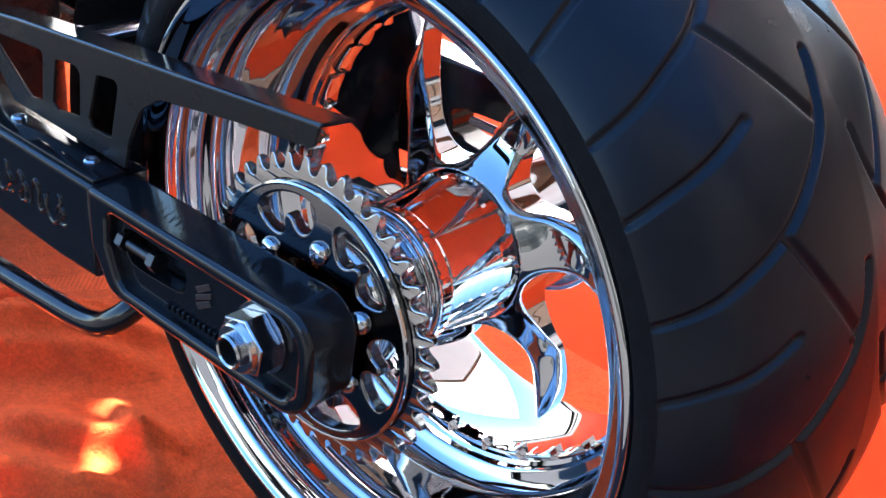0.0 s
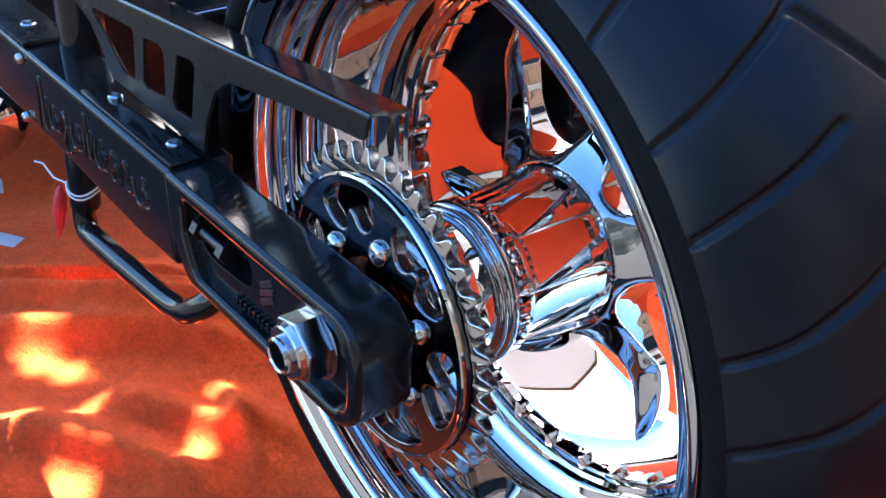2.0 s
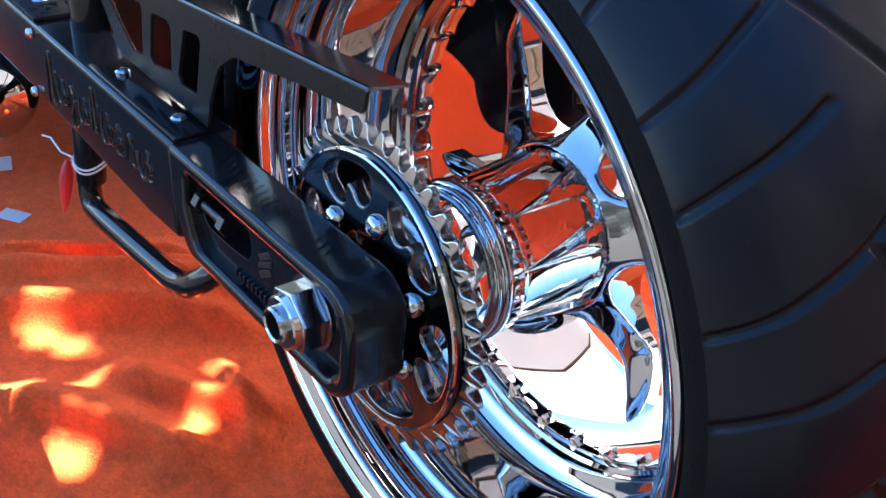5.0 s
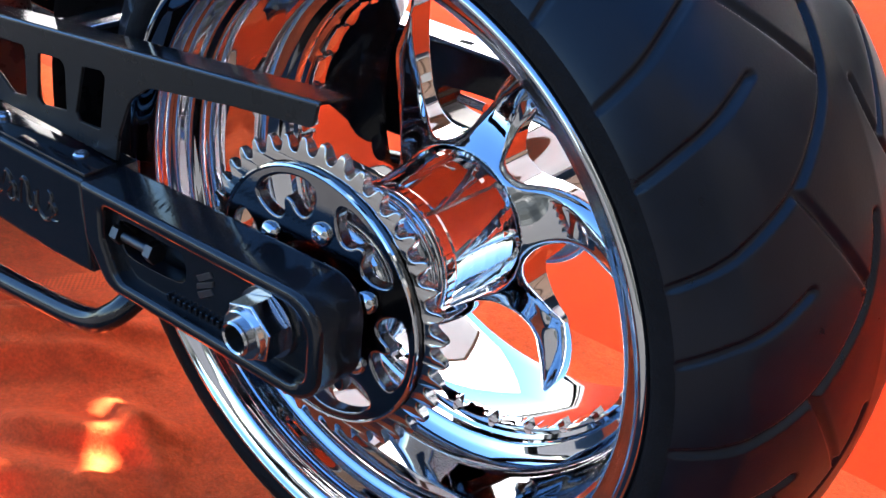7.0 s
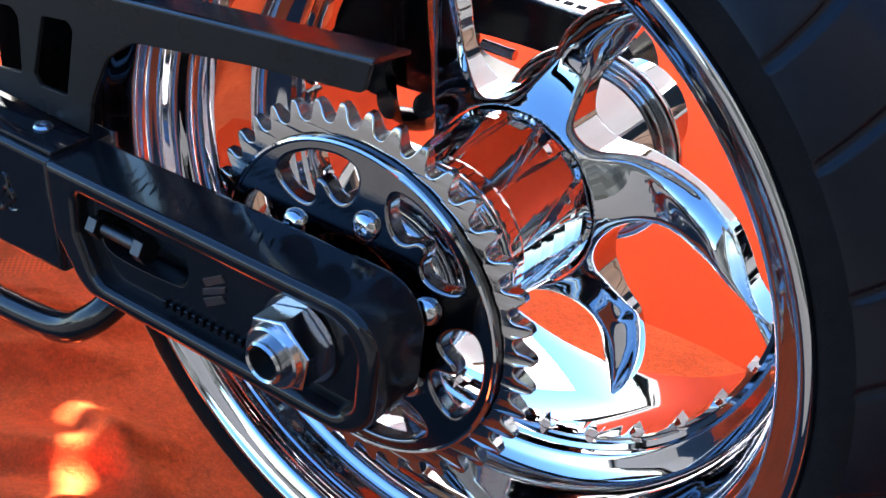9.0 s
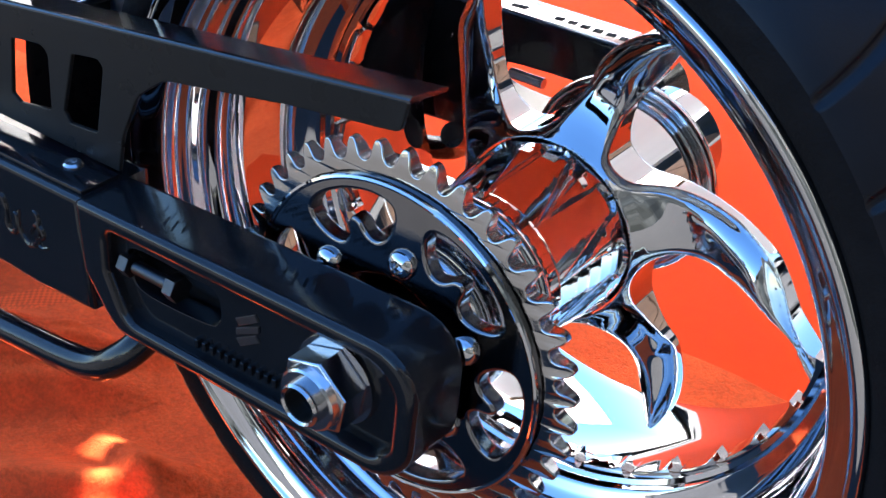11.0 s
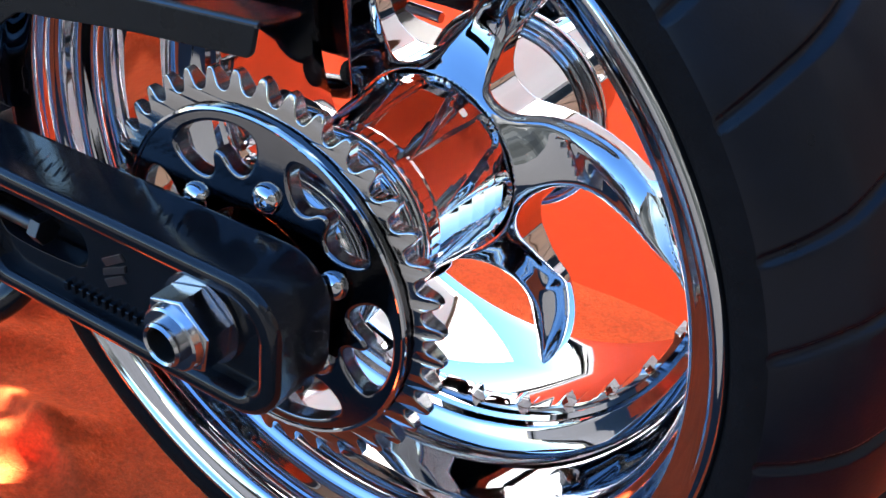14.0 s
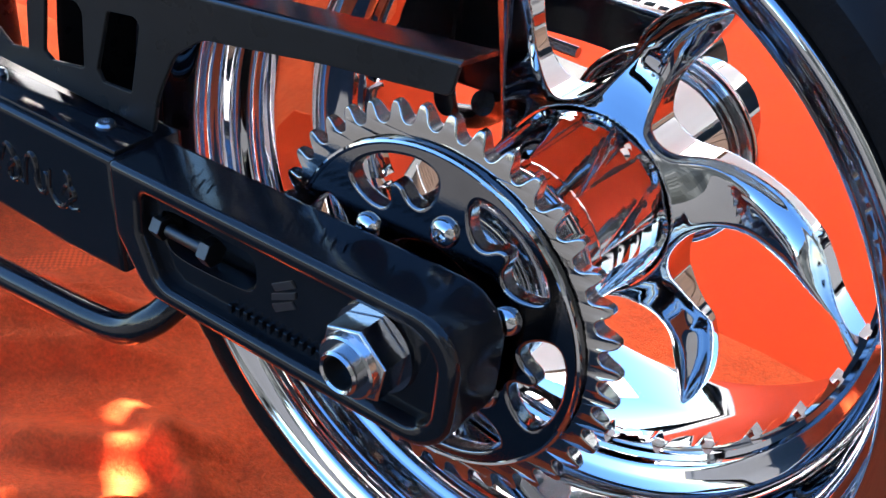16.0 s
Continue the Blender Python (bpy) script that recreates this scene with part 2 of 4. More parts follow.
def crest(x, y, ax, ay, bx, by, high, wide, bow=0.0):
    """A soft crease along the line from a to b."""
    dx, dy = bx - ax, by - ay
    n = math.hypot(dx, dy)
    u = ((x - ax) * dx + (y - ay) * dy) / (n * n)
    v = ((y - ay) * dx - (x - ax) * dy) / n - bow * math.sin(math.pi * u)
    end = max(0.0, min(1.0, (u + 0.15) / 0.3, (1.15 - u) / 0.3))
    side = v / wide if v > 0 else v / (wide * 0.45)
    return high * math.exp(-side * side) * end


CREASES = ((-0.66, -0.11, -0.43, 0.14, 0.016, 0.035, -0.012), (-0.58, -0.14, -0.40, 0.10, 0.014, 0.040, 0.016), (-0.68, -0.10, -0.55, 0.11, 0.010, 0.022, 0.01), (-0.42, -0.16, -0.23, -0.03, 0.012, 0.035, 0.01),
           (-0.40, -0.05, -0.26, 0.06, 0.010, 0.030, -0.008), (-0.52, -0.24, -0.30, -0.22, 0.012, 0.040, 0.01), (-0.36, 0.05, -0.22, 0.02, 0.007, 0.022, 0.0),
           (-0.75, 0.20, -0.35, 0.33, 0.008, 0.030, 0.0), (-0.30, 0.36, 0.30, 0.42, 0.005, 0.030, 0.01), (-0.55, 0.02, -0.46, 0.12, 0.006, 0.016, 0.0))


def fold(x, y):
    """Soft creases of the towel that lies under the motorcycle."""
    v = noise.noise((x * 3.1, y * 3.1, 0.3)) * 0.008 + noise.noise((x * 11 + 4, y * 8, 1.7)) * 0.0045 + noise.noise((x * 30, y * 24, 3.1)) * 0.0016
    if -1.0 < x < 0.4:
        v += 2.5 * sum(crest(x, y, *c) for c in CREASES)
    return max(0.0, v + 0.004)


sheet("ground", -60, 60, -60, 60, 2, 2, lambda x, y: 0.0, CONCRETE, "grey sunlit asphalt lying all around the cloth", "ground", -0.012)
sheet("red_cloth", -2.6, 2.0, -0.230, 2.9, 60, 60, lambda x, y: 0.002 * noise.noise((x * 4, y * 4, 5)), CLOTH, "flat red-orange display cloth spread on the ground", "cloth", -0.006)
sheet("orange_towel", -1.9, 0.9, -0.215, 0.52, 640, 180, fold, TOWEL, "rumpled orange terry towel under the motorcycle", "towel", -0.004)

# ---- motorcycle: rear wheel ----
bike = thing("motorcycle", (-0.6, 0.157, 0.0), "long black custom motorcycle with chrome rear wheel on orange towel", "motorcycle")
wheel = part("rear_wheel", lathe([
    (0.2458, 0.0285), (0.2455, 0.0262), (0.2447, 0.0243), (0.2434, 0.0231), (0.2418, 0.0227), (0.2404, 0.0230), (0.2392, 0.0237), (0.2382, 0.0247), (0.2368, 0.0257), (0.2340, 0.0271), (0.2310, 0.0286),
    (0.2280, 0.0302), (0.2262, 0.0313), (0.2250, 0.0322), (0.2241, 0.0334), (0.2238, 0.0350), (0.2241, 0.0368), (0.2250, 0.0395), (0.2260, 0.0430), (0.2263, 0.0460), (0.2257, 0.0482), (0.2242, 0.0500), (0.2230, 0.0518), (0.2226, 0.0535), (0.2223, 0.0570), (0.2221, 0.0605), (0.2217, 0.0645), (0.2208, 0.0670),
    (0.2190, 0.0686), (0.2162, 0.0702), (0.2148, 0.0716), (0.2140, 0.0740), (0.2142, 0.0766), (0.2130, 0.0784), (0.2122, 0.0800), (0.2114, 0.0950), (0.2106, 0.1100), (0.2096, 0.1250), (0.2080, 0.1350), (0.2050, 0.1390), (0.2010, 0.1415),
    (0.1985, 0.1440), (0.1930, 0.1455), (0.1905, 0.1480), (0.1900, 0.1530), (0.1870, 0.1550), (0.1862, 0.1600), (0.1862, 0.1740),
    (0.1880, 0.1770), (0.1930, 0.1790), (0.1960, 0.1860), (0.2000, 0.2300), (0.2050, 0.2750), (0.2100, 0.2920), (0.2220, 0.3010), (0.2385, 0.3040),
    (0.2440, 0.3035), (0.2455, 0.3000), (0.2440, 0.2900), (0.2310, 0.2800), (0.2280, 0.2400), (0.2230, 0.1570), (0.2280, 0.0800), (0.2310, 0.0400), (0.2440, 0.0340)],
    288, True), CHROME, bike, "wide mirror-chrome rim with stepped lip")

LUG = bmesh.new()
tab = [(-0.0165, 0.1885), (-0.0160, 0.1795), (-0.0140, 0.1806), (-0.0090, 0.1824), (0.0000, 0.1834), (0.0120, 0.1832), (0.0150, 0.1840), (0.0155, 0.1885)]
sides = [[LUG.verts.new((x, y, z + (0.0006 if y < 0.16 else 0.0))) for x, z in tab] for y in (0.1588, 0.1605, 0.1740)]
for a, b in zip(sides, sides[1:]):
    for k in range(len(tab)):
        LUG.faces.new((a[k], a[(k + 1) % len(tab)], b[(k + 1) % len(tab)], b[k]))
LUG.faces.new(sides[0])
LUG.faces.new(sides[-1])
lug_mesh = None
for i in range(30):
    if lug_mesh is None:
        lug = part("lug", LUG, CHROME, wheel)
        lug_mesh = lug.data
    else:
        lug = new("lug", lug_mesh)
        lug.parent = wheel
    # turn about the axle
    lug.matrix_basis = Matrix.Translation(Vector((0, 0, AXLE)) - base_of(bike)) @ Matrix.Rotation(radians(12 * i + 3.5), 4, "Y") @ Matrix.Translation(base_of(bike) - Vector((0, 0, AXLE)))



# Edges of one third of the wheel centre: radius, angle, width of the bevel that falls off towards the edge.
SPOKE_TOP = [(0.0695, 30, 0.003), (0.0685, 37, 0.003), (0.0725, 46, 0.0035), (0.0870, 54, 0.0050), (0.1010, 61, 0.0085), (0.1160, 68, 0.013), (0.1290, 73.6, 0.0155), (0.1420, 79.5, 0.0155), (0.1510, 85.6, 0.0135), (0.1600, 91.2, 0.010), (0.1730, 95.4, 0.007), (0.1920, 99.5, 0.005)]
HEART = [(0.1920, 102, 0.003), (0.1742, 97.6, 0.003), (0.1635, 94.6, 0.0035), (0.1470, 91.8, 0.004), (0.1310, 88.8, 0.004), (0.1160, 86.3, 0.004), (0.1045, 84.0, 0.0035), (0.0930, 82.7, 0.003), (0.0820, 83.2, 0.003), (0.0725, 86.5, 0.003), (0.0668, 93, 0.0025), (0.0652, 101, 0.0025), (0.0672, 109, 0.003)]
SPIKE_NEAR = [(0.0672, 109, 0.003), (0.0725, 115.5, 0.003), (0.0800, 119.2, 0.0035), (0.0890, 122.2, 0.005), (0.0990, 123.9, 0.008), (0.1060, 124.2, 0.011), (0.1130, 125.5, 0.014), (0.1270, 130, 0.015), (0.1400, 135, 0.013), (0.1500, 140, 0.010), (0.1548, 144.2, 0.006)]
SPIKE_FAR = [(0.1548, 144.2, 0.006), (0.1490, 145.2, 0.010), (0.1246, 144.2, 0.016), (0.1075, 142.8, 0.013), (0.0907, 142.0, 0.0060), (0.0785, 144.5, 0.0040), (0.0720, 147.5, 0.003), (0.0695, 150, 0.003)]
BACK, BORE_R = 0.1845, 0.0622
DISH = ((0.0590, 0.1452), (0.0625, 0.1480), (0.0670, 0.1517), (0.0715, 0.1553), (0.0770, 0.1592), (0.0830, 0.1627), (0.0890, 0.1652), (0.0960, 0.1671), (0.1060, 0.1678), (0.1200, 0.1662), (0.1500, 0.1610), (0.2000, 0.1580))


def blurred(a, sigma):
    """A grid softened by a bell of that many cells."""
    k = np.exp(-0.5 * (np.arange(-int(3 * sigma), int(3 * sigma) + 1) / sigma) ** 2)
    k /= k.sum()
    for axis in (0, 1):
        a = np.apply_along_axis(lambda v: np.convolve(np.pad(v, len(k) // 2, mode="edge"), k, "valid"), axis, a)
    return a


def edge_line(line, turn):
    """A smooth run along an edge, as x, z and bevel width."""
    pts = flow([(*polar([(a + turn, r)])[0], w) for r, a, w in line], False, 5)
    return np.array([tuple(p) for p in pts])


def wheel_centre_mesh(cell=0.0008):
    """The forging as one skin: a flat face round the hub that runs out into three bevelled spokes and three pointed spikes."""
    n = int(2 * 0.1945 / cell) + 1
    ax = -0.1945 + cell * np.arange(n)
    ay = 0.1370 + cell * np.arange(int((0.1870 - 0.1370) / cell) + 1)
    X, Z = [g.ravel() for g in np.meshgrid(ax, ax, indexing="ij")]
    near, fall, odd = np.full(X.shape, 1.0), np.zeros(X.shape), np.zeros(X.shape, bool)
    for k in range(3):
        runs = [edge_line(line, 120 * k) for line in (HEART, SPIKE_NEAR, SPIKE_FAR)] + [edge_line(SPOKE_TOP, 120 * k + 120)]
        for run in runs:
            dist, wide = np.full(X.shape, 1.0), np.zeros(X.shape)
            for (x0, z0, w0), (x1, z1, w1) in zip(run, run[1:]):
                dx, dz = x1 - x0, z1 - z0
                t = np.clip(((X - x0) * dx + (Z - z0) * dz) / max(dx * dx + dz * dz, 1e-12), 0, 1)
                d = np.hypot(X - x0 - t * dx, Z - z0 - t * dz)
                won = d < dist
                dist, wide = np.where(won, d, dist), np.where(won, w0 + t * (w1 - w0), wide)
            deep = np.minimum(0.0105, 0.75 * wide) * np.clip(1 - dist / wide, 0, 1) ** 1.55
            fall = (fall ** 5 + deep ** 5) ** 0.2
            near = np.minimum(near, dist)
        last = runs[-1][-1]
        a1, a0 = math.degrees(math.atan2(last[0], last[1])), 102 + 120 * k
        arc = np.array([(*p, 0) for p in polar([(a0 + (((a1 - a0) % 360) * (1 - f / 12)), 0.22) for f in range(13)])])
        ring = np.vstack(runs + [arc])
        for (x0, z0, _), (x1, z1, _) in zip(ring, np.roll(ring, -1, axis=0)):
            if z0 != z1:
                odd ^= ((z0 > Z) != (z1 > Z)) & (X < x0 + (Z - z0) * (x1 - x0) / (z1 - z0))
    r = np.hypot(X, Z)
    flat = np.minimum(np.where(odd, -near, near), np.minimum(r - BORE_R, 0.1920 - r)).reshape(n, n)
    dish = np.array([tuple(p)[:2] for p in flow(DISH, False, 10)])
    top = (np.interp(r, dish[:, 0], dish[:, 1]) + blurred(fall.reshape(n, n), 1.6).ravel()).reshape(n, n)
    gx, gz = np.gradient(top, cell)
    steep = np.sqrt(1 + gx * gx + gz * gz)
    field = np.minimum(flat[:, None, :], np.minimum((ay[None, :, None] - top[:, None, :]) / steep[:, None, :], BACK - ay[None, :, None])).astype(np.float32)
    # one vertex in each cell that the skin crosses
    ins = field > 0
    shape = tuple(v - 1 for v in field.shape)
    count = np.zeros(shape, np.int8)
    corners = [(i, j, k) for i in (0, 1) for j in (0, 1) for k in (0, 1)]
    cut = lambda a, c: a[c[0]:c[0] + shape[0], c[1]:c[1] + shape[1], c[2]:c[2] + shape[2]]
    for c in corners:
        count += cut(ins, c)
    mixed = (count > 0) & (count < 8)
    cells = np.argwhere(mixed)
    index = np.full(shape, -1, np.int64)
    index[mixed] = np.arange(len(cells))
    val = {c: field[cells[:, 0] + c[0], cells[:, 1] + c[1], cells[:, 2] + c[2]] for c in corners}
    place, hits = np.zeros((len(cells), 3)), np.zeros(len(cells))
    for c in corners:
        for axis in range(3):
            if c[axis] == 0:
                e = tuple(1 if q == axis else c[q] for q in range(3))
                va, vb = val[c], val[e]
                cross = (va > 0) != (vb > 0)
                f = np.where(cross, va / np.where(cross, va - vb, 1), 0)
                for q in range(3):
                    place[:, q] += cross * (c[q] + (f if q == axis else 0))
                hits += cross
    verts = (cells + place / hits[:, None]) * cell + np.array([ax[0], ay[0], ax[0]])
    faces = []
    for axis in range(3):
        u, v = (axis + 1) % 3, (axis + 2) % 3
        lo = [slice(None)] * 3
        hi = [slice(None)] * 3
        lo[axis], hi[axis] = slice(0, -1), slice(1, None)
        a, b = ins[tuple(lo)], ins[tuple(hi)]
        at = np.argwhere(a != b)
        at = at[(at[:, u] > 0) & (at[:, v] > 0) & (at[:, u] < shape[u]) & (at[:, v] < shape[v])]
        quad = []
        for du, dv in ((-1, -1), (0, -1), (0, 0), (-1, 0)):
            q = at.copy()
            q[:, u] += du
            q[:, v] += dv
            quad.append(index[q[:, 0], q[:, 1], q[:, 2]])
        quad = np.stack(quad, -1)
        out = a[at[:, 0], at[:, 1], at[:, 2]]
        faces.append(np.where(out[:, None], quad, quad[:, ::-1]))
    faces = np.concatenate(faces)
    faces = faces[(faces >= 0).all(axis=1)]
    me = bpy.data.meshes.new("wheel_centre")
    me.from_pydata((verts + np.array(Vector((0, 0, AXLE)) - base_of(wheel))).tolist(), [], faces.tolist())
    # soften the skin a little
    ob = new("forging", me)
    soft = ob.modifiers.new("soft", "SMOOTH")
    soft.factor, soft.iterations = 0.5, 3
    made = bpy.data.meshes.new_from_object(ob.evaluated_get(bpy.context.evaluated_depsgraph_get()))
    bpy.data.objects.remove(ob)
    bpy.data.meshes.remove(me)
    made.name = "wheel_centre"
    made.shade_smooth()
    made.materials.clear()
    made.materials.append(CHROME)
    return made


centre = new("wheel_centre", wheel_centre_mesh())
centre.parent = wheel
centre["label"] = "flame-shaped chrome spokes and spikes in one forging"

HUB = [(0.020, 0.010), (0.0522, 0.010), (0.0532, 0.011), (0.0532, 0.0560), (0.0524, 0.0568), (0.0524, 0.0582), (0.0548, 0.0590), (0.0556, 0.0610), (0.0548, 0.0630), (0.0544, 0.0636), (0.0560, 0.0644), (0.0572, 0.0660), (0.0574, 0.0690), (0.0566, 0.0706), (0.0552, 0.0712), (0.0552, 0.0815), (0.0528, 0.0825),
       (0.0520, 0.0870), (0.0525, 0.1050), (0.0532, 0.1180), (0.0542, 0.1290), (0.0556, 0.1390), (0.0574, 0.1470), (0.0580, 0.1490), (0.0582, 0.1530),
       (0.0584, 0.15305), (0.0586, 0.1532), (0.0586, 0.1544), (0.0560, 0.1550), (0.0560, 0.1830), (0.0605, 0.1834), (0.0622, 0.2405), (0.0636, 0.2412), (0.0648, 0.2424), (0.0652, 0.2440), (0.0668, 0.2428), (0.0694, 0.2430), (0.0715, 0.2444), (0.0725, 0.2470), (0.0722, 0.2495), (0.0705, 0.2514), (0.0680, 0.2520), (0.0600, 0.2520), (0.0450, 0.2560), (0.0420, 0.3200), (0.020, 0.3200)]


def hub_mesh(steps=1080):
    """The hub barrel; nine raised flame tongues run along it, pointed towards the sprocket, with shallow round-ended pockets between."""
    prof = []
    for (r0, y0), (r1, y1) in zip(HUB, HUB[1:]):
        n = max(1, round((y1 - y0) / 0.0005)) if 0.083 <= y0 < 0.1529 else 1
        prof += [(r0 + (r1 - r0) * k / n, y0 + (y1 - y0) * k / n) for k in range(n)]
    prof.append(HUB[-1])
    r, y = np.array(prof).T
    A, Y = np.meshgrid(np.arange(steps) * 360.0 / steps, y, indexing="ij")
    R0 = np.broadcast_to(r, A.shape)
    t = np.clip((0.1490 - Y) / 0.063, 0, 1)
    arch = np.clip(t / 0.13, 0, 1)
    wide = 20.0 * (1 - np.sqrt(np.clip(1 - (1 - arch) ** 2.2, 0, 1))) + 12.0 * (1 - t) ** 1.1 * np.clip(t / 0.12, 0, 1) ** 0.5
    wide = np.where(Y > 0.1490, 30.0, wide)
    off = np.abs((A - 25.0 - 10.0 * t + 20.0) % 40.0 - 20.0)
    inside = np.clip((wide - off) * np.radians(1.0) * R0 / 0.0026 + 0.5, 0, 1)
    soft = inside * inside * (3 - 2 * inside)
    on = np.clip((Y - 0.0845) / 0.004, 0, 1) * (Y < 0.15302)
    lift = np.interp(Y, [0.084, 0.087, 0.105, 0.116, 0.124, 0.130, 0.136, 0.140, 0.144, 0.1490, 0.1530], [0.0004, 0.0005, 0.0009, 0.0012, 0.0015, 0.0018, 0.0021, 0.0023, 0.0025, 0.0028, 0.0029])
    crown = 0.0034 * np.clip(1 - (off / np.maximum(wide, 0.5)) ** 2, 0, 1) * np.clip(t / 0.25, 0, 1) * np.clip((1 - t) / 0.5, 0, 1)
    Rr = R0 + (lift * soft + crown) * on
    verts = np.stack([Rr * np.sin(np.radians(A)), Y, Rr * np.cos(np.radians(A))], -1).reshape(-1, 3)
    m = len(y)
    i, j = np.meshgrid(np.arange(steps), np.arange(m - 1), indexing="ij")
    n = (i + 1) % steps
    faces = np.stack([i * m + j, i * m + j + 1, n * m + j + 1, n * m + j], -1).reshape(-1, 4)
    bm = bmesh.new()
    me = bpy.data.meshes.new("hub")
    me.from_pydata(verts.tolist(), [], faces.tolist())
    bm.from_mesh(me)
    bpy.data.meshes.remove(me)
    return bm


hub = part("hub", hub_mesh(), CHROME, wheel, "polished chrome hub barrel with flame-shaped tongues", 50)

RIBS = []
for i in range(48):
    for f, r in ((-0.5, 0.0554), (-0.24, 0.0554), (-0.22, 0.0566), (0.22, 0.0566), (0.24, 0.0554)):
        RIBS.append(polar([((i + f) * 360 / 48, r)])[0])
part("ribbed_ring", plate([RIBS, polar([(a, 0.0540) for a in range(0, 360, 5)])], 0.0722, 0.0806, 0.0003, 1), CHROME, wheel, "fine ribbed chrome ring")

# tyre with carved grooves
SECTION = flow([(0.2440, 0.0300), (0.2472, 0.0248), (0.2530, 0.0222), (0.2600, 0.0225), (0.2690, 0.0262), (0.2790, 0.0322), (0.2895, 0.0400), (0.3000, 0.0500), (0.3110, 0.0680),
                (0.3205, 0.0950), (0.3263, 0.1250), (0.3290, 0.1570)], False, 14)
PERIOD = 22.5
LONG = [(66.3, 0.022), (64.9, 0.040), (62.9, 0.058), (60.1, 0.085), (56.3, 0.110), (52.2, 0.132), (47.8, 0.1445), (44.0, 0.150)]
BRANCH = [(60.3, 0.086), (66.0, 0.106), (72.8, 0.133)]
SHORT = [(53.8, 0.022), (52.0, 0.039), (50.4, 0.059), (48.1, 0.084)]


def groove_depth(a, y):
    """How deep the tread is cut at angle a (degrees) and width y, as arrays."""
    cut = np.zeros_like(a)
    for lines, flip in (((LONG, BRANCH, SHORT), False), ((LONG, BRANCH, SHORT), True)):
        yy = 0.314 - y if flip else y
        aa = a - 9.0 if flip else a
        for line in lines:
            pts = flow(line, False, 6)
            for k in range(len(pts) - 1):
                (a0, y0), (a1, y1) = pts[k][:2], pts[k + 1][:2]
                mid = (a0 + a1) / 2
                da = (aa - mid + PERIOD / 2) % PERIOD - PERIOD / 2
                px, py = da * 0.00567, yy
                x0, x1 = (a0 - mid) * 0.00567, (a1 - mid) * 0.00567
                dx, dy = x1 - x0, y1 - y0
                t = np.clip(((px - x0) * dx + (py - y0) * dy) / (dx * dx + dy * dy), 0, 1)
                d = np.hypot(px - x0 - t * dx, py - y0 - t * dy)
                cut = np.maximum(cut, np.clip((0.0044 - d) / 0.0034, 0, 1))
    return cut * cut * (3 - 2 * cut) * 0.0034


def tyre_mesh():
    half = [(p.x, p.y) for p in SECTION]
    sec = half + [(r, 0.314 - y) for r, y in reversed(half[:-1])]
    # resample evenly
    s = np.array(sec)
    run = np.concatenate([[0], np.cumsum(np.hypot(*np.diff(s, axis=0).T))])
    ticks = np.linspace(0, run[-1], 250)
    r, y = np.interp(ticks, run, s[:, 0]), np.interp(ticks, run, s[:, 1])
    steps = 1680
    a = np.arange(steps) * 360.0 / steps
    A, Y = np.meshgrid(a, y, indexing="ij")
    Rr = np.broadcast_to(r, A.shape) - groove_depth(A, Y) * np.clip((np.broadcast_to(r, A.shape) - 0.262) / 0.006, 0, 1)
    X, Z = Rr * np.sin(np.radians(A)), Rr * np.cos(np.radians(A))
    verts = np.stack([X, Y, Z], -1).reshape(-1, 3)
    m = len(y)
    i, j = np.meshgrid(np.arange(steps), np.arange(m - 1), indexing="ij")
    n = (i + 1) % steps
    faces = np.stack([i * m + j, i * m + j + 1, n * m + j + 1, n * m + j], -1).reshape(-1, 4)
    me = bpy.data.meshes.new("tyre")
    me.from_pydata((verts + np.array(Vector((0, 0, AXLE)) - base_of(bike))).tolist(), [], faces.tolist())
    me.shade_smooth()
    me.materials.append(RUBBER)
    me.materials.append(SIDEWALL)
    side = np.broadcast_to((r[:-1] + r[1:]) / 2 < 0.2630, i.shape)
    me.polygons.foreach_set("material_index", side.astype(np.int32).ravel())
    return me


tyre = new("tyre", tyre_mesh())
tyre.parent = wheel
tyre["label"] = "very wide black tyre with curved tread grooves"

# ---- sprocket ----
def sprocket_outline(teeth=40, tip=0.1143, root=0.1034):
    out = []
    for i in range(teeth):
        for f, r in ((-0.5, root), (-0.42, root + 0.0002), (-0.35, root + 0.0009), (-0.29, root + 0.0022), (-0.25, root + 0.0038), (-0.22, root + 0.0056), (-0.17, tip - 0.0026), (-0.11, tip - 0.0007), (-0.06, tip), (0.06, tip), (0.11, tip - 0.0007), (0.17, tip - 0.0026), (0.22, root + 0.0056), (0.25, root + 0.0038), (0.29, root + 0.0022), (0.35, root + 0.0009), (0.42, root + 0.0002)):
            out.append(polar([((i + f) * 360 / teeth + 1.2, r)])[0])
    return out


def toothed_ring():
    """The ring of teeth, each thinned towards its tip."""
    bm = plate([sprocket_outline(), polar([(a, 0.0940) for a in range(0, 360, 3)])], -0.0012, 0.0082, 0.0008, 2)
    for v in bm.verts:
        out = max(0.0, math.hypot(v.co.x, v.co.z) - 0.1050) / 0.0093
        v.co.y = 0.0035 + (v.co.y - 0.0035) * (1 - 0.50 * min(1.0, out) ** 1.3)
    return bm


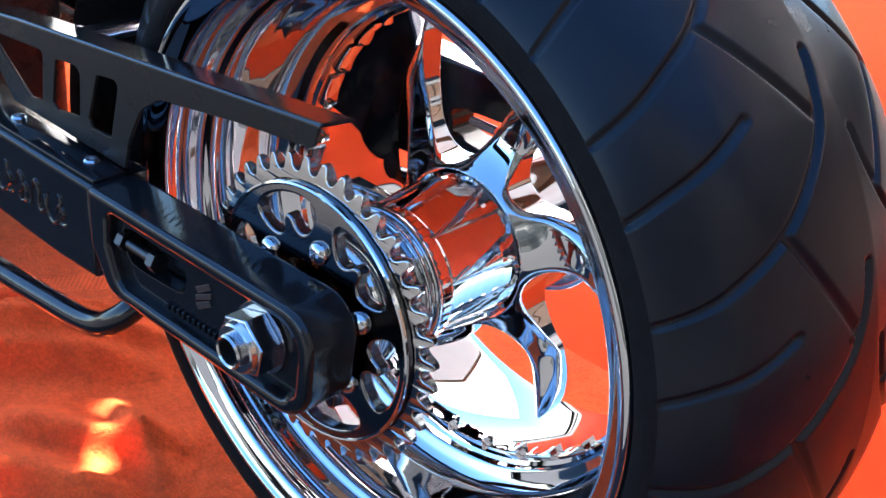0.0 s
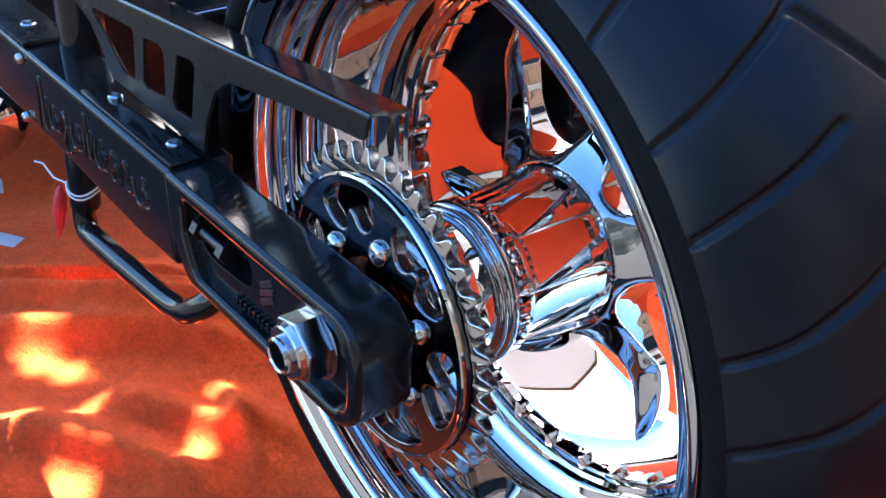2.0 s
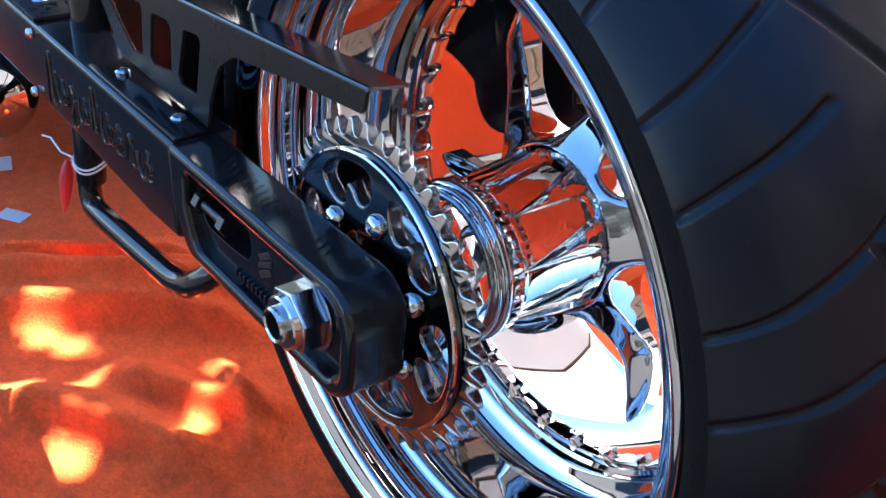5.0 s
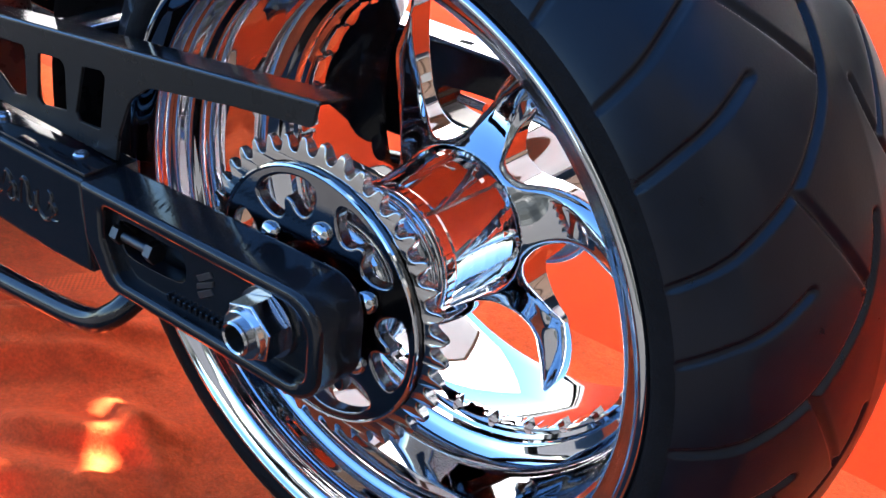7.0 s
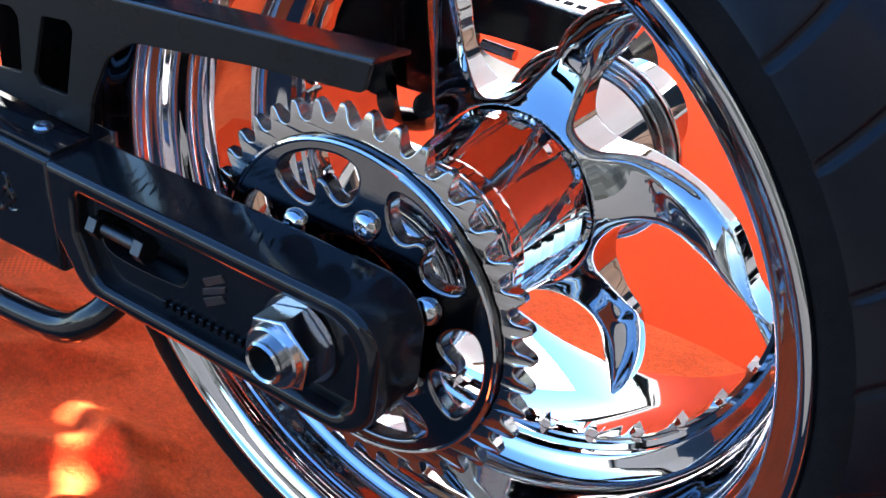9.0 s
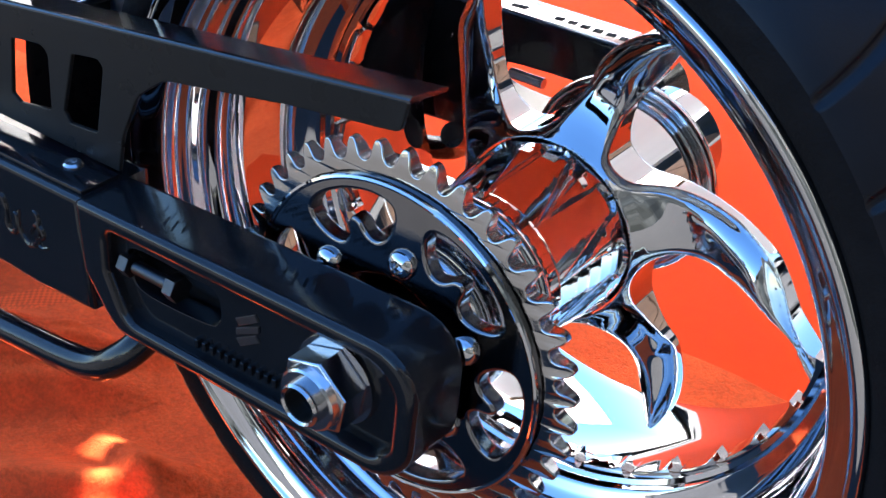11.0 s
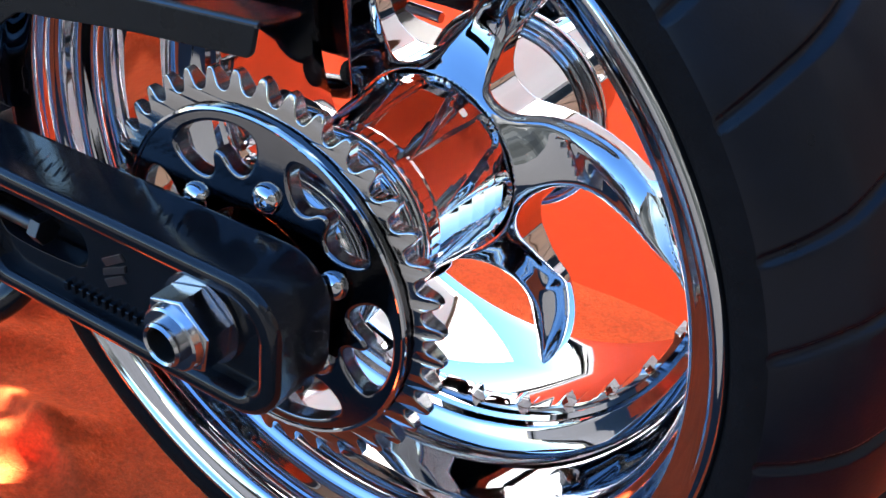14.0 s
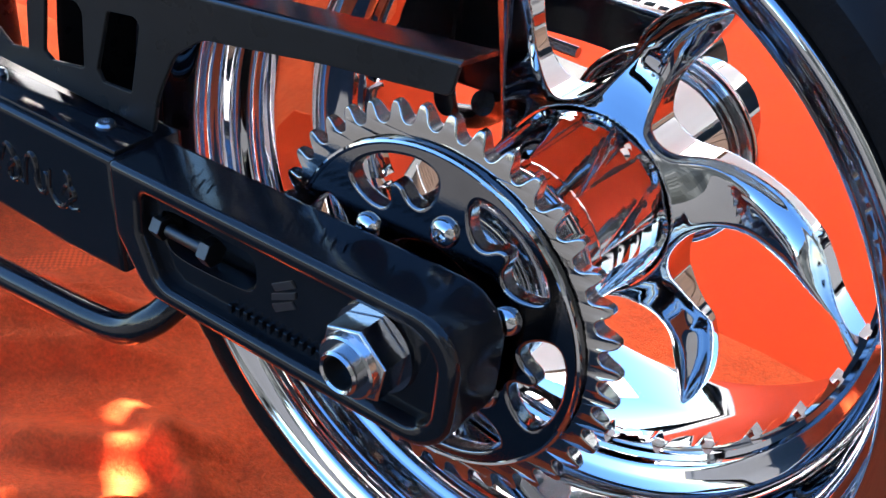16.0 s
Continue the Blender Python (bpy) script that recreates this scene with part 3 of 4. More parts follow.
WINDOW = [(-22, 0.0760), (-20, 0.0835), (-12, 0.0868), (0, 0.0875), (12, 0.0868), (20, 0.0835), (22, 0.0760), (19, 0.0655), (12.5, 0.0600), (6.5, 0.0625), (3.2, 0.0700), (0, 0.0725), (-3.2, 0.0700), (-6.5, 0.0625), (-12.5, 0.0600), (-19, 0.0655)]
WINDOWS = [flow(polar([(a + 38.5 + 60 * i, r) for a, r in WINDOW]), True, 4) for i in range(6)]
BORE = polar([(a, 0.040) for a in range(0, 360, 6)])
sprocket = part("sprocket", toothed_ring(), STEEL, bike, "polished steel chain sprocket with cut-out windows")
part("sprocket_face", plate([polar([(a, 0.0955) for a in range(0, 360, 2)])] + WINDOWS + [BORE], -0.0048, 0.0060, 0.0022, 3), DIMMEDSTEEL, sprocket, "mirror-polished sprocket centre with windows, darkened for what it reflects")
# Added chrome ring that makes the highlight of the face's chamfered step.
part("chamfer_glint", lathe([(0.0930, -0.0046), (0.0934, -0.0056), (0.0946, -0.0061), (0.0958, -0.0054), (0.0962, -0.0040)], 240), CHROME, sprocket, "thin chrome ring in place of a chamfer highlight")
for i in range(6):
    c = polar([(8.5 + 60 * i, 0.0538)])[0]
    bm = bmesh.new()
    rings = [(0.0085, -0.004), (0.0085, -0.0055), (0.0078, -0.0078), (0.0060, -0.0095), (0.0042, -0.0102), (0.0038, -0.0090), (0.0034, -0.0070), (0.0001, -0.0068)]
    loops = [[bm.verts.new((c[0] + r * math.sin(k * math.pi / 12), y, c[1] + r * math.cos(k * math.pi / 12))) for k in range(24)] for r, y in rings]
    for a, b in zip(loops, loops[1:]):
        for k in range(24):
            bm.faces.new((a[k], a[(k + 1) % 24], b[(k + 1) % 24], b[k]))
    part("bolt", bm, CHROME, sprocket, "domed chrome socket bolt")

# ---- near swingarm ----
END = rounded([(-0.200, 0.0290, 0.004), (0.0570, 0.0410, 0.027), (0.0530, -0.0440, 0.030), (-0.176, -0.0555, 0.022), (-0.200, -0.0200, 0.012)])
POCKET = rounded([(-0.174, 0.0175, 0.009), (0.0430, 0.0280, 0.018), (0.0400, -0.0330, 0.018), (-0.163, -0.0425, 0.014), (-0.176, -0.0120, 0.008)])
SLOT = flow([(-0.160, 0.008), (-0.110, 0.010), (-0.090, 0.008), (-0.090, -0.012), (-0.110, -0.018), (-0.155, -0.020), (-0.164, -0.006)], True, 6)
arm = part("swingarm", joined(plate([END, POCKET], -0.053, -0.010, 0.0045, 4), plate([[(p[0] * 1.02 + 0.001, p[1] * 1.05) for p in POCKET], SLOT], -0.0440, -0.0300, 0.0005, 1), plate([[(p[0] * 1.02 + 0.001, p[1] * 1.05) for p in POCKET]], -0.0260, -0.0110, 0.0005, 1)), BLACK, bike, "gloss black box-section swingarm with a recessed rear end")
FRONT = [(-0.197, 0.0295), (-0.197, -0.0510), (-0.250, -0.0570), (-0.520, -0.0590), (-0.640, -0.0640), (-1.05, -0.075), (-1.05, -0.007)]
part("swingarm_beam", plate([FRONT], -0.052, 0.002, 0.004, 3), BLACK, bike, "gloss black swingarm beam with engraved side")


def lathe_at(profile, x, z, steps=48):
    bm = lathe(profile, steps)
    bm.transform(Matrix.Translation((x, 0, z)))
    return bm


part("axle", lathe_at([(0.0001, -0.010), (0.0093, -0.012), (0.0097, -0.0740), (0.0110, -0.0750), (0.0122, -0.0735), (0.0122, -0.050)], 0, -0.001), ZINC, bike, "hollow plated axle end")
# Black liner, added for the dark and dirt inside the bore.
part("bore", lathe_at([(0.0001, -0.030), (0.0091, -0.030), (0.0091, -0.0735), (0.0095, -0.0738), (0.0095, -0.028), (0.0001, -0.028)], 0, -0.001), SATIN, bpy.data.objects["axle"], "black liner added to darken the hollow axle")
HEX = [(0.0226 * math.sin(math.pi / 3 * k + 0.2), 0.0226 * math.cos(math.pi / 3 * k + 0.2) - 0.001) for k in range(6)]
part("axle_nut", joined(plate([HEX], -0.0640, -0.0470, 0.0015, 2), lathe_at([(0.0122, -0.0690), (0.0166, -0.0690), (0.0178, -0.0680), (0.0188, -0.0630)], 0, -0.001)), ZINC, bike, "large plated hexagon axle nut")
part("washer", lathe_at([(0.012, -0.0475), (0.0255, -0.0475), (0.0260, -0.0465), (0.0260, -0.0430), (0.012, -0.0430)], 0, -0.001), ZINC, bike)

# ---- chain guard ----
GUARD = rounded([(0.020, 0.1535, 0.001), (-0.137, 0.1345, 0.2), (-0.343, 0.1090, 0.2), (-0.430, 0.0960, 0.002), (-0.430, 0.0790, 0.002), (-0.400, 0.0700, 0.006), (-0.362, 0.0330, 0.003), (-0.196, 0.0360, 0.002), (-0.189, 0.0620, 0.030), (-0.172, 0.0930, 0.030), (-0.148, 0.1100, 0.025), (-0.060, 0.1260, 0.2), (0.016, 0.1365, 0.006)], 5)
CUTS = [rounded(c, 5) for c in ([(-0.396, 0.0850, 0.003), (-0.307, 0.0950, 0.004), (-0.314, 0.0500, 0.003), (-0.334, 0.0465, 0.003)],
                                [(-0.288, 0.0945, 0.004), (-0.252, 0.0995, 0.007), (-0.257, 0.0565, 0.003), (-0.290, 0.0505, 0.003), (-0.297, 0.0545, 0.002)],
                                [(-0.2285, 0.1015, 0.004), (-0.199, 0.1065, 0.005), (-0.213, 0.0560, 0.003), (-0.2395, 0.0535, 0.002), (-0.2440, 0.0600, 0.002)])]
guard = part("chain_guard", joined(plate([GUARD] + CUTS, -0.0215, -0.0185, 0.0008, 1)), SATIN, bike, "folded black sheet-metal chain guard with cut-out slots")
bm = bmesh.new()
tops = []
for x, z in ((0.0205, 0.1540), (-0.040, 0.1466), (-0.137, 0.1348), (-0.240, 0.1222), (-0.343, 0.1094), (-0.430, 0.0964)):
    tops.append([bm.verts.new((x, y, z + dz)) for y, dz in ((-0.0215, -0.0016), (-0.0212, -0.0002), (-0.0204, 0.0008), (-0.0190, 0.0012), (0.007, -0.0022), (0.007, -0.0047), (-0.0185, -0.0016))])
for a, b in zip(tops, tops[1:]):
    for k in range(7):
        bm.faces.new((a[k], a[(k + 1) % 7], b[(k + 1) % 7], b[k]))
bm.faces.new(tops[0])
bm.faces.new(tops[-1])
part("guard_flange", bm, GUARDPAINT, bike, "bent top flange of the guard", 20)


# ---- stand bar ----
part("stand_bar", rod(flow([(-0.428, -0.036, -0.055), (-0.434, -0.038, -0.100), (-0.436, -0.040, -0.130), (-0.426, -0.041, -0.143), (-0.395, -0.042, -0.140), (-0.300, -0.042, -0.127), (-0.225, -0.042, -0.113), (-0.196, -0.036, -0.096), (-0.182, -0.020, -0.077), (-0.178, 0.010, -0.060)], False, 8), 0.011), BLACK, bike, "bent black tube loop under the swingarm")

# ---- far swingarm ----
FAR = flow([(-0.95, 0.005), (-0.30, 0.050), (-0.060, 0.056), (-0.035, 0.052), (-0.012, 0.036), (-0.004, 0.0), (-0.018, -0.034), (-0.045, -0.046), (-0.20, -0.058), (-0.95, -0.10)], True, 5)
part("far_swingarm", plate([FAR, flow([(-0.165, 0.012), (-0.08, 0.016), (-0.07, 0.0), (-0.085, -0.018), (-0.16, -0.018), (-0.172, -0.004)], True, 5)], 0.325, 0.362, 0.003, 3), BLACK, bike, "black far swingarm, its sunlit top edge made as a bright strip")
# Bright metal strip stands in for sun and sky on the black top.
part("far_top_sun_strip", box(-0.45, -0.03, 0.327, 0.360, 0.0525, 0.0575, 0.001), ZINC, bike)

far_top = bpy.data.objects["far_top_sun_strip"]
for i in range(8):
    w = 0.0075 if i else 0.014
    x = -0.152 if i == 0 else -0.126 + 0.0115 * i
    b = box(-w / 2, w / 2, -0.0035, 0.0035, 0.0, 0.0006, 0.0002, 1)
    b.transform(Matrix.Translation((x, 0.338, 0.0574)) @ Matrix.Rotation(radians(8), 4, "Z"))
    part("script_bar", b, SIDEWALL, far_top, "plain dark script bar")
part("far_adjuster", rod([(-0.150, 0.331, 0.004), (-0.118, 0.331, 0.004)], [0.0045, 0.0045], 14), ZINC, far_top)

far_bar = part("far_stand_bar", rod(flow([(-0.500, 0.344, -0.060), (-0.497, 0.347, -0.110), (-0.470, 0.351, -0.133), (-0.420, 0.354, -0.130), (-0.300, 0.356, -0.117), (-0.235, 0.356, -0.105), (-0.205, 0.350, -0.088), (-0.190, 0.334, -0.070), (-0.185, 0.304, -0.055)], False, 8), 0.011), BLACK, bike, "bent black tube loop under the far swingarm")

# ---- swingarm details ----
def hex_bar(x0, x1, y, z, r):
    bm = plate([[(r * math.cos(math.pi / 3 * k), r * math.sin(math.pi / 3 * k)) for k in range(6)]], -(x1 - x0) / 2, (x1 - x0) / 2, 0.0006, 1)
    bm.transform(Matrix.Translation(((x0 + x1) / 2, y, z)) @ Matrix.Rotation(radians(90), 4, "Z"))
    return bm


part("adjuster_bolt", joined(rod([(-0.160, -0.043, -0.0055), (-0.128, -0.043, -0.0042)], 0.0042, 14), hex_bar(-0.129, -0.121, -0.043, -0.0040, 0.0085)), SHADEDSTEEL, arm, "plated chain adjuster bolt")
part("adjuster_nut", hex_bar(-0.170, -0.162, -0.043, -0.0058, 0.0078), SHADEDSTEEL, arm)
for i in range(13):
    x = -0.108 + 0.0062 * i
    part("scale_mark", box(x, x + 0.0030, -0.0475, -0.0435, -0.0352 + 0.0055 * i / 13, -0.0292 + 0.0055 * i / 13, 0.0004, 1), BLACK, arm)
EMBLEM = ([(-0.0090, 0.004), (0.0060, 0.0135), (0.0090, 0.0100), (-0.0060, 0.0005)], [(-0.0090, -0.0025), (0.0090, 0.0070), (0.0090, 0.0025), (-0.0090, -0.0070)], [(-0.0090, -0.0095), (0.0060, -0.0005), (0.0090, -0.0040), (-0.0060, -0.0135)])
for e in EMBLEM:
    part("emblem_bar", plate([[(x - 0.066, z - 0.004) for x, z in e]], -0.0452, -0.0436, 0.0004, 1), WORN, arm, "plain raised emblem bar")
# script strokes on top of the end piece
for i in range(20):
    x, z = -0.152 + 0.0078 * i, 0.0318 + 0.00024 * i
    b = box(-0.0045, 0.0045, -0.0050 - 0.001 * (i % 3), 0.0050, -0.0004, 0.0004, 0.0002, 1)
    b.transform(Matrix.Translation((x, -0.031, z + 0.0030)) @ Matrix.Rotation(radians(-2.5), 4, "Y") @ Matrix.Rotation(radians(28), 4, "Z") @ Matrix.Diagonal((0.14, 0.95, 0.7, 1)))
    part("script_stroke", b, BLACK, arm)

# ---- beam details ----
beam = bpy.data.objects["swingarm_beam"]


def stroke(x, z, w, h, kind):
    """One flowing raised stroke of the unread script."""
    lines = ([(-0.5, -0.5), (-0.42, 0.2), (-0.15, 0.5), (0.1, 0.3), (0.2, -0.3), (0.5, -0.45)], [(-0.45, 0.35), (-0.5, -0.2), (-0.1, -0.5), (0.3, -0.25), (0.35, 0.4), (0.15, 0.5)], [(-0.5, -0.1), (-0.1, 0.5), (0.3, 0.15), (-0.1, -0.25), (0.1, -0.5), (0.5, -0.35)])
    tilt = 0.10
    pts = flow([(x + a * w + tilt * b * h, -0.0517, z + b * h) for a, b in lines[kind]], False, 5)
    return rod(pts, [0.0012 + 0.0009 * math.sin(math.pi * (k + 1) / (len(pts) + 1)) for k in range(len(pts))], 8)


for i, (w, h, up, kind) in enumerate(((0.020, 0.054, 0.0, 0), (0.019, 0.026, -0.003, 1), (0.019, 0.040, -0.010, 2), (0.019, 0.026, -0.004, 1), (0.012, 0.044, 0.004, 0), (0.019, 0.030, -0.002, 1), (0.019, 0.026, -0.004, 2), (0.020, 0.026, -0.004, 0), (0.024, 0.028, -0.006, 1))):
    part("script_stroke", stroke(-0.468 + 0.0272 * i, -0.026 + 0.0025 * i + up, w, h, kind), BLACK, beam, "plain raised script stroke")
    part("script_stroke", stroke(-0.460 + 0.0272 * i, -0.029 + 0.0025 * i + up, w * 0.7, h * 0.6, (kind + 1) % 3), BLACK, beam, "plain raised script stroke")


def screw(x, y, z, parent, r=0.0062):
    b = lathe([(0.0001, 0.0018), (r * 0.42, 0.0018), (r * 0.46, 0.0036), (r * 0.8, 0.0032), (r, 0.0016), (r, 0.0)], 24)
    b.transform(Matrix.Translation((x, y, z)) @ Matrix.Rotation(radians(90), 4, "X"))
    return part("screw", b, ZINC, parent, "small bright button screw")


def beam_top(x):
    return 0.0295 + 0.0425 * (x + 0.197)


def slab(x0, x1, y0, y1, t0, t1, bevel=0.0008):
    """A flat piece that follows the slope of the beam's top."""
    b = box(x0, x1, y0, y1, t0, t1, bevel, 2)
    for v in b.verts:
        v.co.z += beam_top(v.co.x)
    return b


part("guard_foot", slab(-0.372, -0.199, -0.0475, -0.0190, 0.0002, 0.0032), BLACK, guard, "flat black foot of the guard on the swingarm")
screw(-0.229, -0.030, beam_top(-0.229) + 0.0030, guard)
screw(-0.340, -0.030, beam_top(-0.340) + 0.0030, guard)
part("front_plate", slab(-0.800, -0.505, -0.0500, -0.0050, 0.0002, 0.0042), SATIN, beam, "black plate screwed on the swingarm")
screw(-0.552, -0.028, beam_top(-0.552) + 0.0040, beam, 0.0075)
part("post", rod([(-0.470, -0.006, 0.010), (-0.468, -0.006, 0.10), (-0.466, -0.002, 0.22)], 0.021, 20), BLACK, beam, "black round post on the swingarm")
for y in (-0.0530,):
    for x, z in ((-0.508, 0.006), (-0.520, -0.058)):
        b = lathe([(0.0001, -0.0052), (0.0030, -0.0048), (0.0048, -0.0030), (0.0052, 0.0)], 16)
        b.transform(Matrix.Translation((x, y, z)))
        part("side_screw", b, ZINC, beam)

# tie and tag on the stand bar
bar = bpy.data.objects["stand_bar"]
part("bracket", rod([(-0.427, -0.035, -0.040), (-0.434, -0.038, -0.118)], [0.0165, 0.0140], 18), BLACK, bar)
for k in range(2):
    ring = [(-0.431 + 0.0162 * math.cos(a), -0.037 + 0.0162 * math.sin(a), -0.096 - 0.004 * k + 0.003 * math.sin(2 * a)) for a in np.linspace(0, 2 * math.pi, 25)]
    part("string", rod(ring, 0.0010, 6), STRING, bar, "thin white string tied round the bar")
part("string", rod([(-0.444, -0.047, -0.098), (-0.462, -0.055, -0.097), (-0.478, -0.058, -0.088), (-0.490, -0.062, -0.090)], 0.0009, 6), STRING, bar)
part("tag", rod([(-0.457, -0.051, -0.104), (-0.458, -0.052, -0.112), (-0.460, -0.054, -0.126), (-0.463, -0.056, -0.146), (-0.466, -0.058, -0.164)], [0.0020, 0.0055, 0.0070, 0.0050, 0.0010], 10), REDTAG, bar, "small red tag hanging on string")

# ---- upper body of the motorcycle, partly unseen ----
# The brace is bright zinc in place of sunlight falling on it.
part("cross_brace", box(-0.300, -0.268, -0.010, 0.300, 0.108, 0.113, 0.001), ZINC, bike, "flat brace across the swingarm, plated bright to look sunlit")
# Seat, engine, tank and far exhaust are added unseen, for shade and reflections.
part("seat", box(-1.10, -0.55, 0.02, 0.294, 0.44, 0.52, 0.03, 4), SATIN, bike, "unseen black seat block over the swingarm")
part("engine", box(-1.55, -0.78, 0.05, 0.275, -0.26, 0.22, 0.04, 4), SATIN, bike, "unseen black engine block")
part("tank", box(-1.60, -1.05, 0.0, 0.314, 0.30, 0.62, 0.06, 5), BLACK, bike, "unseen gloss black tank block")
part("exhaust", rod([(-1.40, 0.40, -0.20), (-0.95, 0.42, -0.15), (-0.62, 0.42, -0.10)], [0.05, 0.058, 0.060], 32), CHROME, bike, "unseen chrome exhaust canister on the far side")
part("near_exhaust", rod([(-1.25, 0.014, -0.245), (-1.05, -0.004, -0.226), (-0.860, -0.020, -0.204), (-0.835, -0.022, -0.201), (-0.819, -0.023, -0.199), (-0.807, -0.024, -0.198), (-0.800, -0.024, -0.197), (-0.797, -0.024, -0.197)], [0.060, 0.060, 0.059, 0.056, 0.048, 0.036, 0.020, 0.003], 48), CHROME, bike, "rounded chrome pipe end low on the near side")

# ---- small things on the cloth ----
def card(at, turn, w, d):
    b = box(-w / 2, w / 2, -d / 2, d / 2, 0, 0.0008, 0.0003, 1)
    ob = thing("card", at, "small silvery card lying on the orange towel", "card", "cards on the towel")
    ob.rotation_euler = (0, 0, radians(turn))
    b.transform(Matrix.Translation(at))
    c = part("card_sheet", b, CARD, ob, "", 0, 0.0)
    return ob


for x, y, turn, w, d in ((-0.770, -0.037, 35, 0.038, 0.024), (-0.915, -0.022, 75, 0.055, 0.040)):
    card((x, y, max(fold(x + p, y + q) for p in (-0.02, 0, 0.02) for q in (-0.015, 0, 0.015)) - 0.004), turn, w, d)

# ---- unseen surroundings, added for the chrome and tyre to mirror ----
def hedge_mesh():
    bm = bmesh.new()
    rows = []
    for i in range(180):
        a = 2 * math.pi * i / 180
        col = []
        for j in range(14):
            f = j / 13
            r = 8.0 - 3.6 * math.exp(-((math.degrees(a) - 312) / 32) ** 2) + 1.0 * noise.noise((math.cos(a) * 5, math.sin(a) * 5, f * 3)) + 0.8 * f
            top = 0.25 + 1.75 * min(1.0, max(0.0, (math.sin(a) + 0.25) / 0.5)) + 6.5 * max(0.0, math.cos(a)) ** 0.7 + 0.9 * noise.noise((math.cos(a) * 4, math.sin(a) * 4, 9)) + 0.5 * noise.noise((math.cos(a) * 22, math.sin(a) * 22, 2))
            top *= 1 - 0.8 * max(0.0, 1 - abs(math.degrees(a) - 128) / 45) ** 0.5
            col.append(bm.verts.new((r * math.cos(a), r * math.sin(a), top * f)))
        rows.append(col)
    for i in range(180):
        p, q = rows[i], rows[(i + 1) % 180]
        for j in range(13):
            bm.faces.new((p[j], q[j], q[j + 1], p[j + 1]))
    return bm


me = bpy.data.meshes.new("hedge")
hb = hedge_mesh()
hb.to_mesh(me)
hb.free()
me.materials.append(LEAF)
tagged(new("hedge", me), "unseen tall dark hedge, added round the place to darken reflections", "hedge", kind="structure")


def fence(x0, y0, x1, y1, height):
    ob = thing("timber_fence", (x0, y0, 0), "brown timber board fence beside the asphalt", "fence")
    d = Vector((x1 - x0, y1 - y0, 0))
    n = int(d.length / 0.15)
    for i in range(n):
        b = box(-0.070, 0.070, -0.012, 0.012, 0, height + 0.01 * (i % 3), 0.004, 1)
        b.transform(Matrix.Translation(Vector((x0, y0, 0)) + d * ((i + 0.5) / n)) @ Matrix.Rotation(math.atan2(d.y, d.x), 4, "Z"))
        part("board", b, TIMBER, ob, "", 0, 0.0)
    return ob


fence(5.5, -1.0, 3.2, 6.5, 1.9)


# mudguard ahead of the tyre
part("mudguard", lathe([(0.346, 0.020), (0.350, 0.024), (0.352, 0.157), (0.350, 0.290), (0.346, 0.294), (0.344, 0.290), (0.347, 0.157), (0.344, 0.024)], 40, True, -112, -66), SATIN, bike, "curved black mudguard ahead of the tyre")


# ---- unseen white canopy, added to shade the place and brighten the chrome ----
def fabric(name, colour, through):
    m = bpy.data.materials.new(name)
    m.use_nodes = True
    n, l = m.node_tree.nodes, m.node_tree.links
    n.remove(n["Principled BSDF"])
    d, t, mix = n.new("ShaderNodeBsdfDiffuse"), n.new("ShaderNodeBsdfTranslucent"), n.new("ShaderNodeMixShader")
    tex, ramp = n.new("ShaderNodeTexNoise"), n.new("ShaderNodeValToRGB")
    tex.inputs["Scale"].default_value = 3
    ramp.color_ramp.elements[0].color = [c * 0.85 for c in colour] + [1]
    ramp.color_ramp.elements[1].color = [min(1, c * 1.1) for c in colour] + [1]
    l.new(tex.outputs["Fac"], ramp.inputs["Fac"])
    l.new(ramp.outputs["Color"], d.inputs["Color"])
    l.new(ramp.outputs["Color"], t.inputs["Color"])
    mix.inputs["Fac"].default_value = through
    l.new(d.outputs[0], mix.inputs[1])
    l.new(t.outputs[0], mix.inputs[2])
    l.new(mix.outputs[0], n["Material Output"].inputs["Surface"])
    return m


CANVAS = fabric("white_canvas", (0.86, 0.85, 0.83), 0.85)
AWNING = fabric("grey_awning", (0.60, 0.605, 0.61), 0.40)


# Outlines of sun patches on the towel, cast by made-up holes in the roof.
GAPS = ([(-0.625, -0.062), (-0.618, -0.044), (-0.571, -0.008), (-0.542, 0.010), (-0.560, -0.012), (-0.598, -0.044)],
        [(-0.566, -0.096), (-0.550, -0.085), (-0.503, -0.071), (-0.450, -0.042), (-0.451, -0.071), (-0.490, -0.100), (-0.527, -0.119)],
        [(-0.370, 0.030), (-0.369, 0.044), (-0.332, 0.048), (-0.338, 0.033)],
        [(-0.329, 0.003), (-0.309, 0.007), (-0.276, -0.001), (-0.257, -0.034), (-0.232, -0.063), (-0.239, -0.072), (-0.276, -0.037)],
        [(-0.307, -0.176), (-0.333, -0.149), (-0.355, -0.128), (-0.324, -0.123), (-0.324, -0.101), (-0.280, -0.134)],
        [(-0.439, -0.167), (-0.437, -0.146), (-0.426, -0.121), (-0.402, -0.156), (-0.398, -0.179)],
        [(-0.384, -0.178), (-0.364, -0.163), (-0.352, -0.172), (-0.356, -0.191)],
        [(-0.400, -0.101), (-0.414, -0.067), (-0.404, -0.059), (-0.382, -0.096)],
        [(-0.619, 0.063), (-0.618, 0.084), (-0.587, 0.074)])


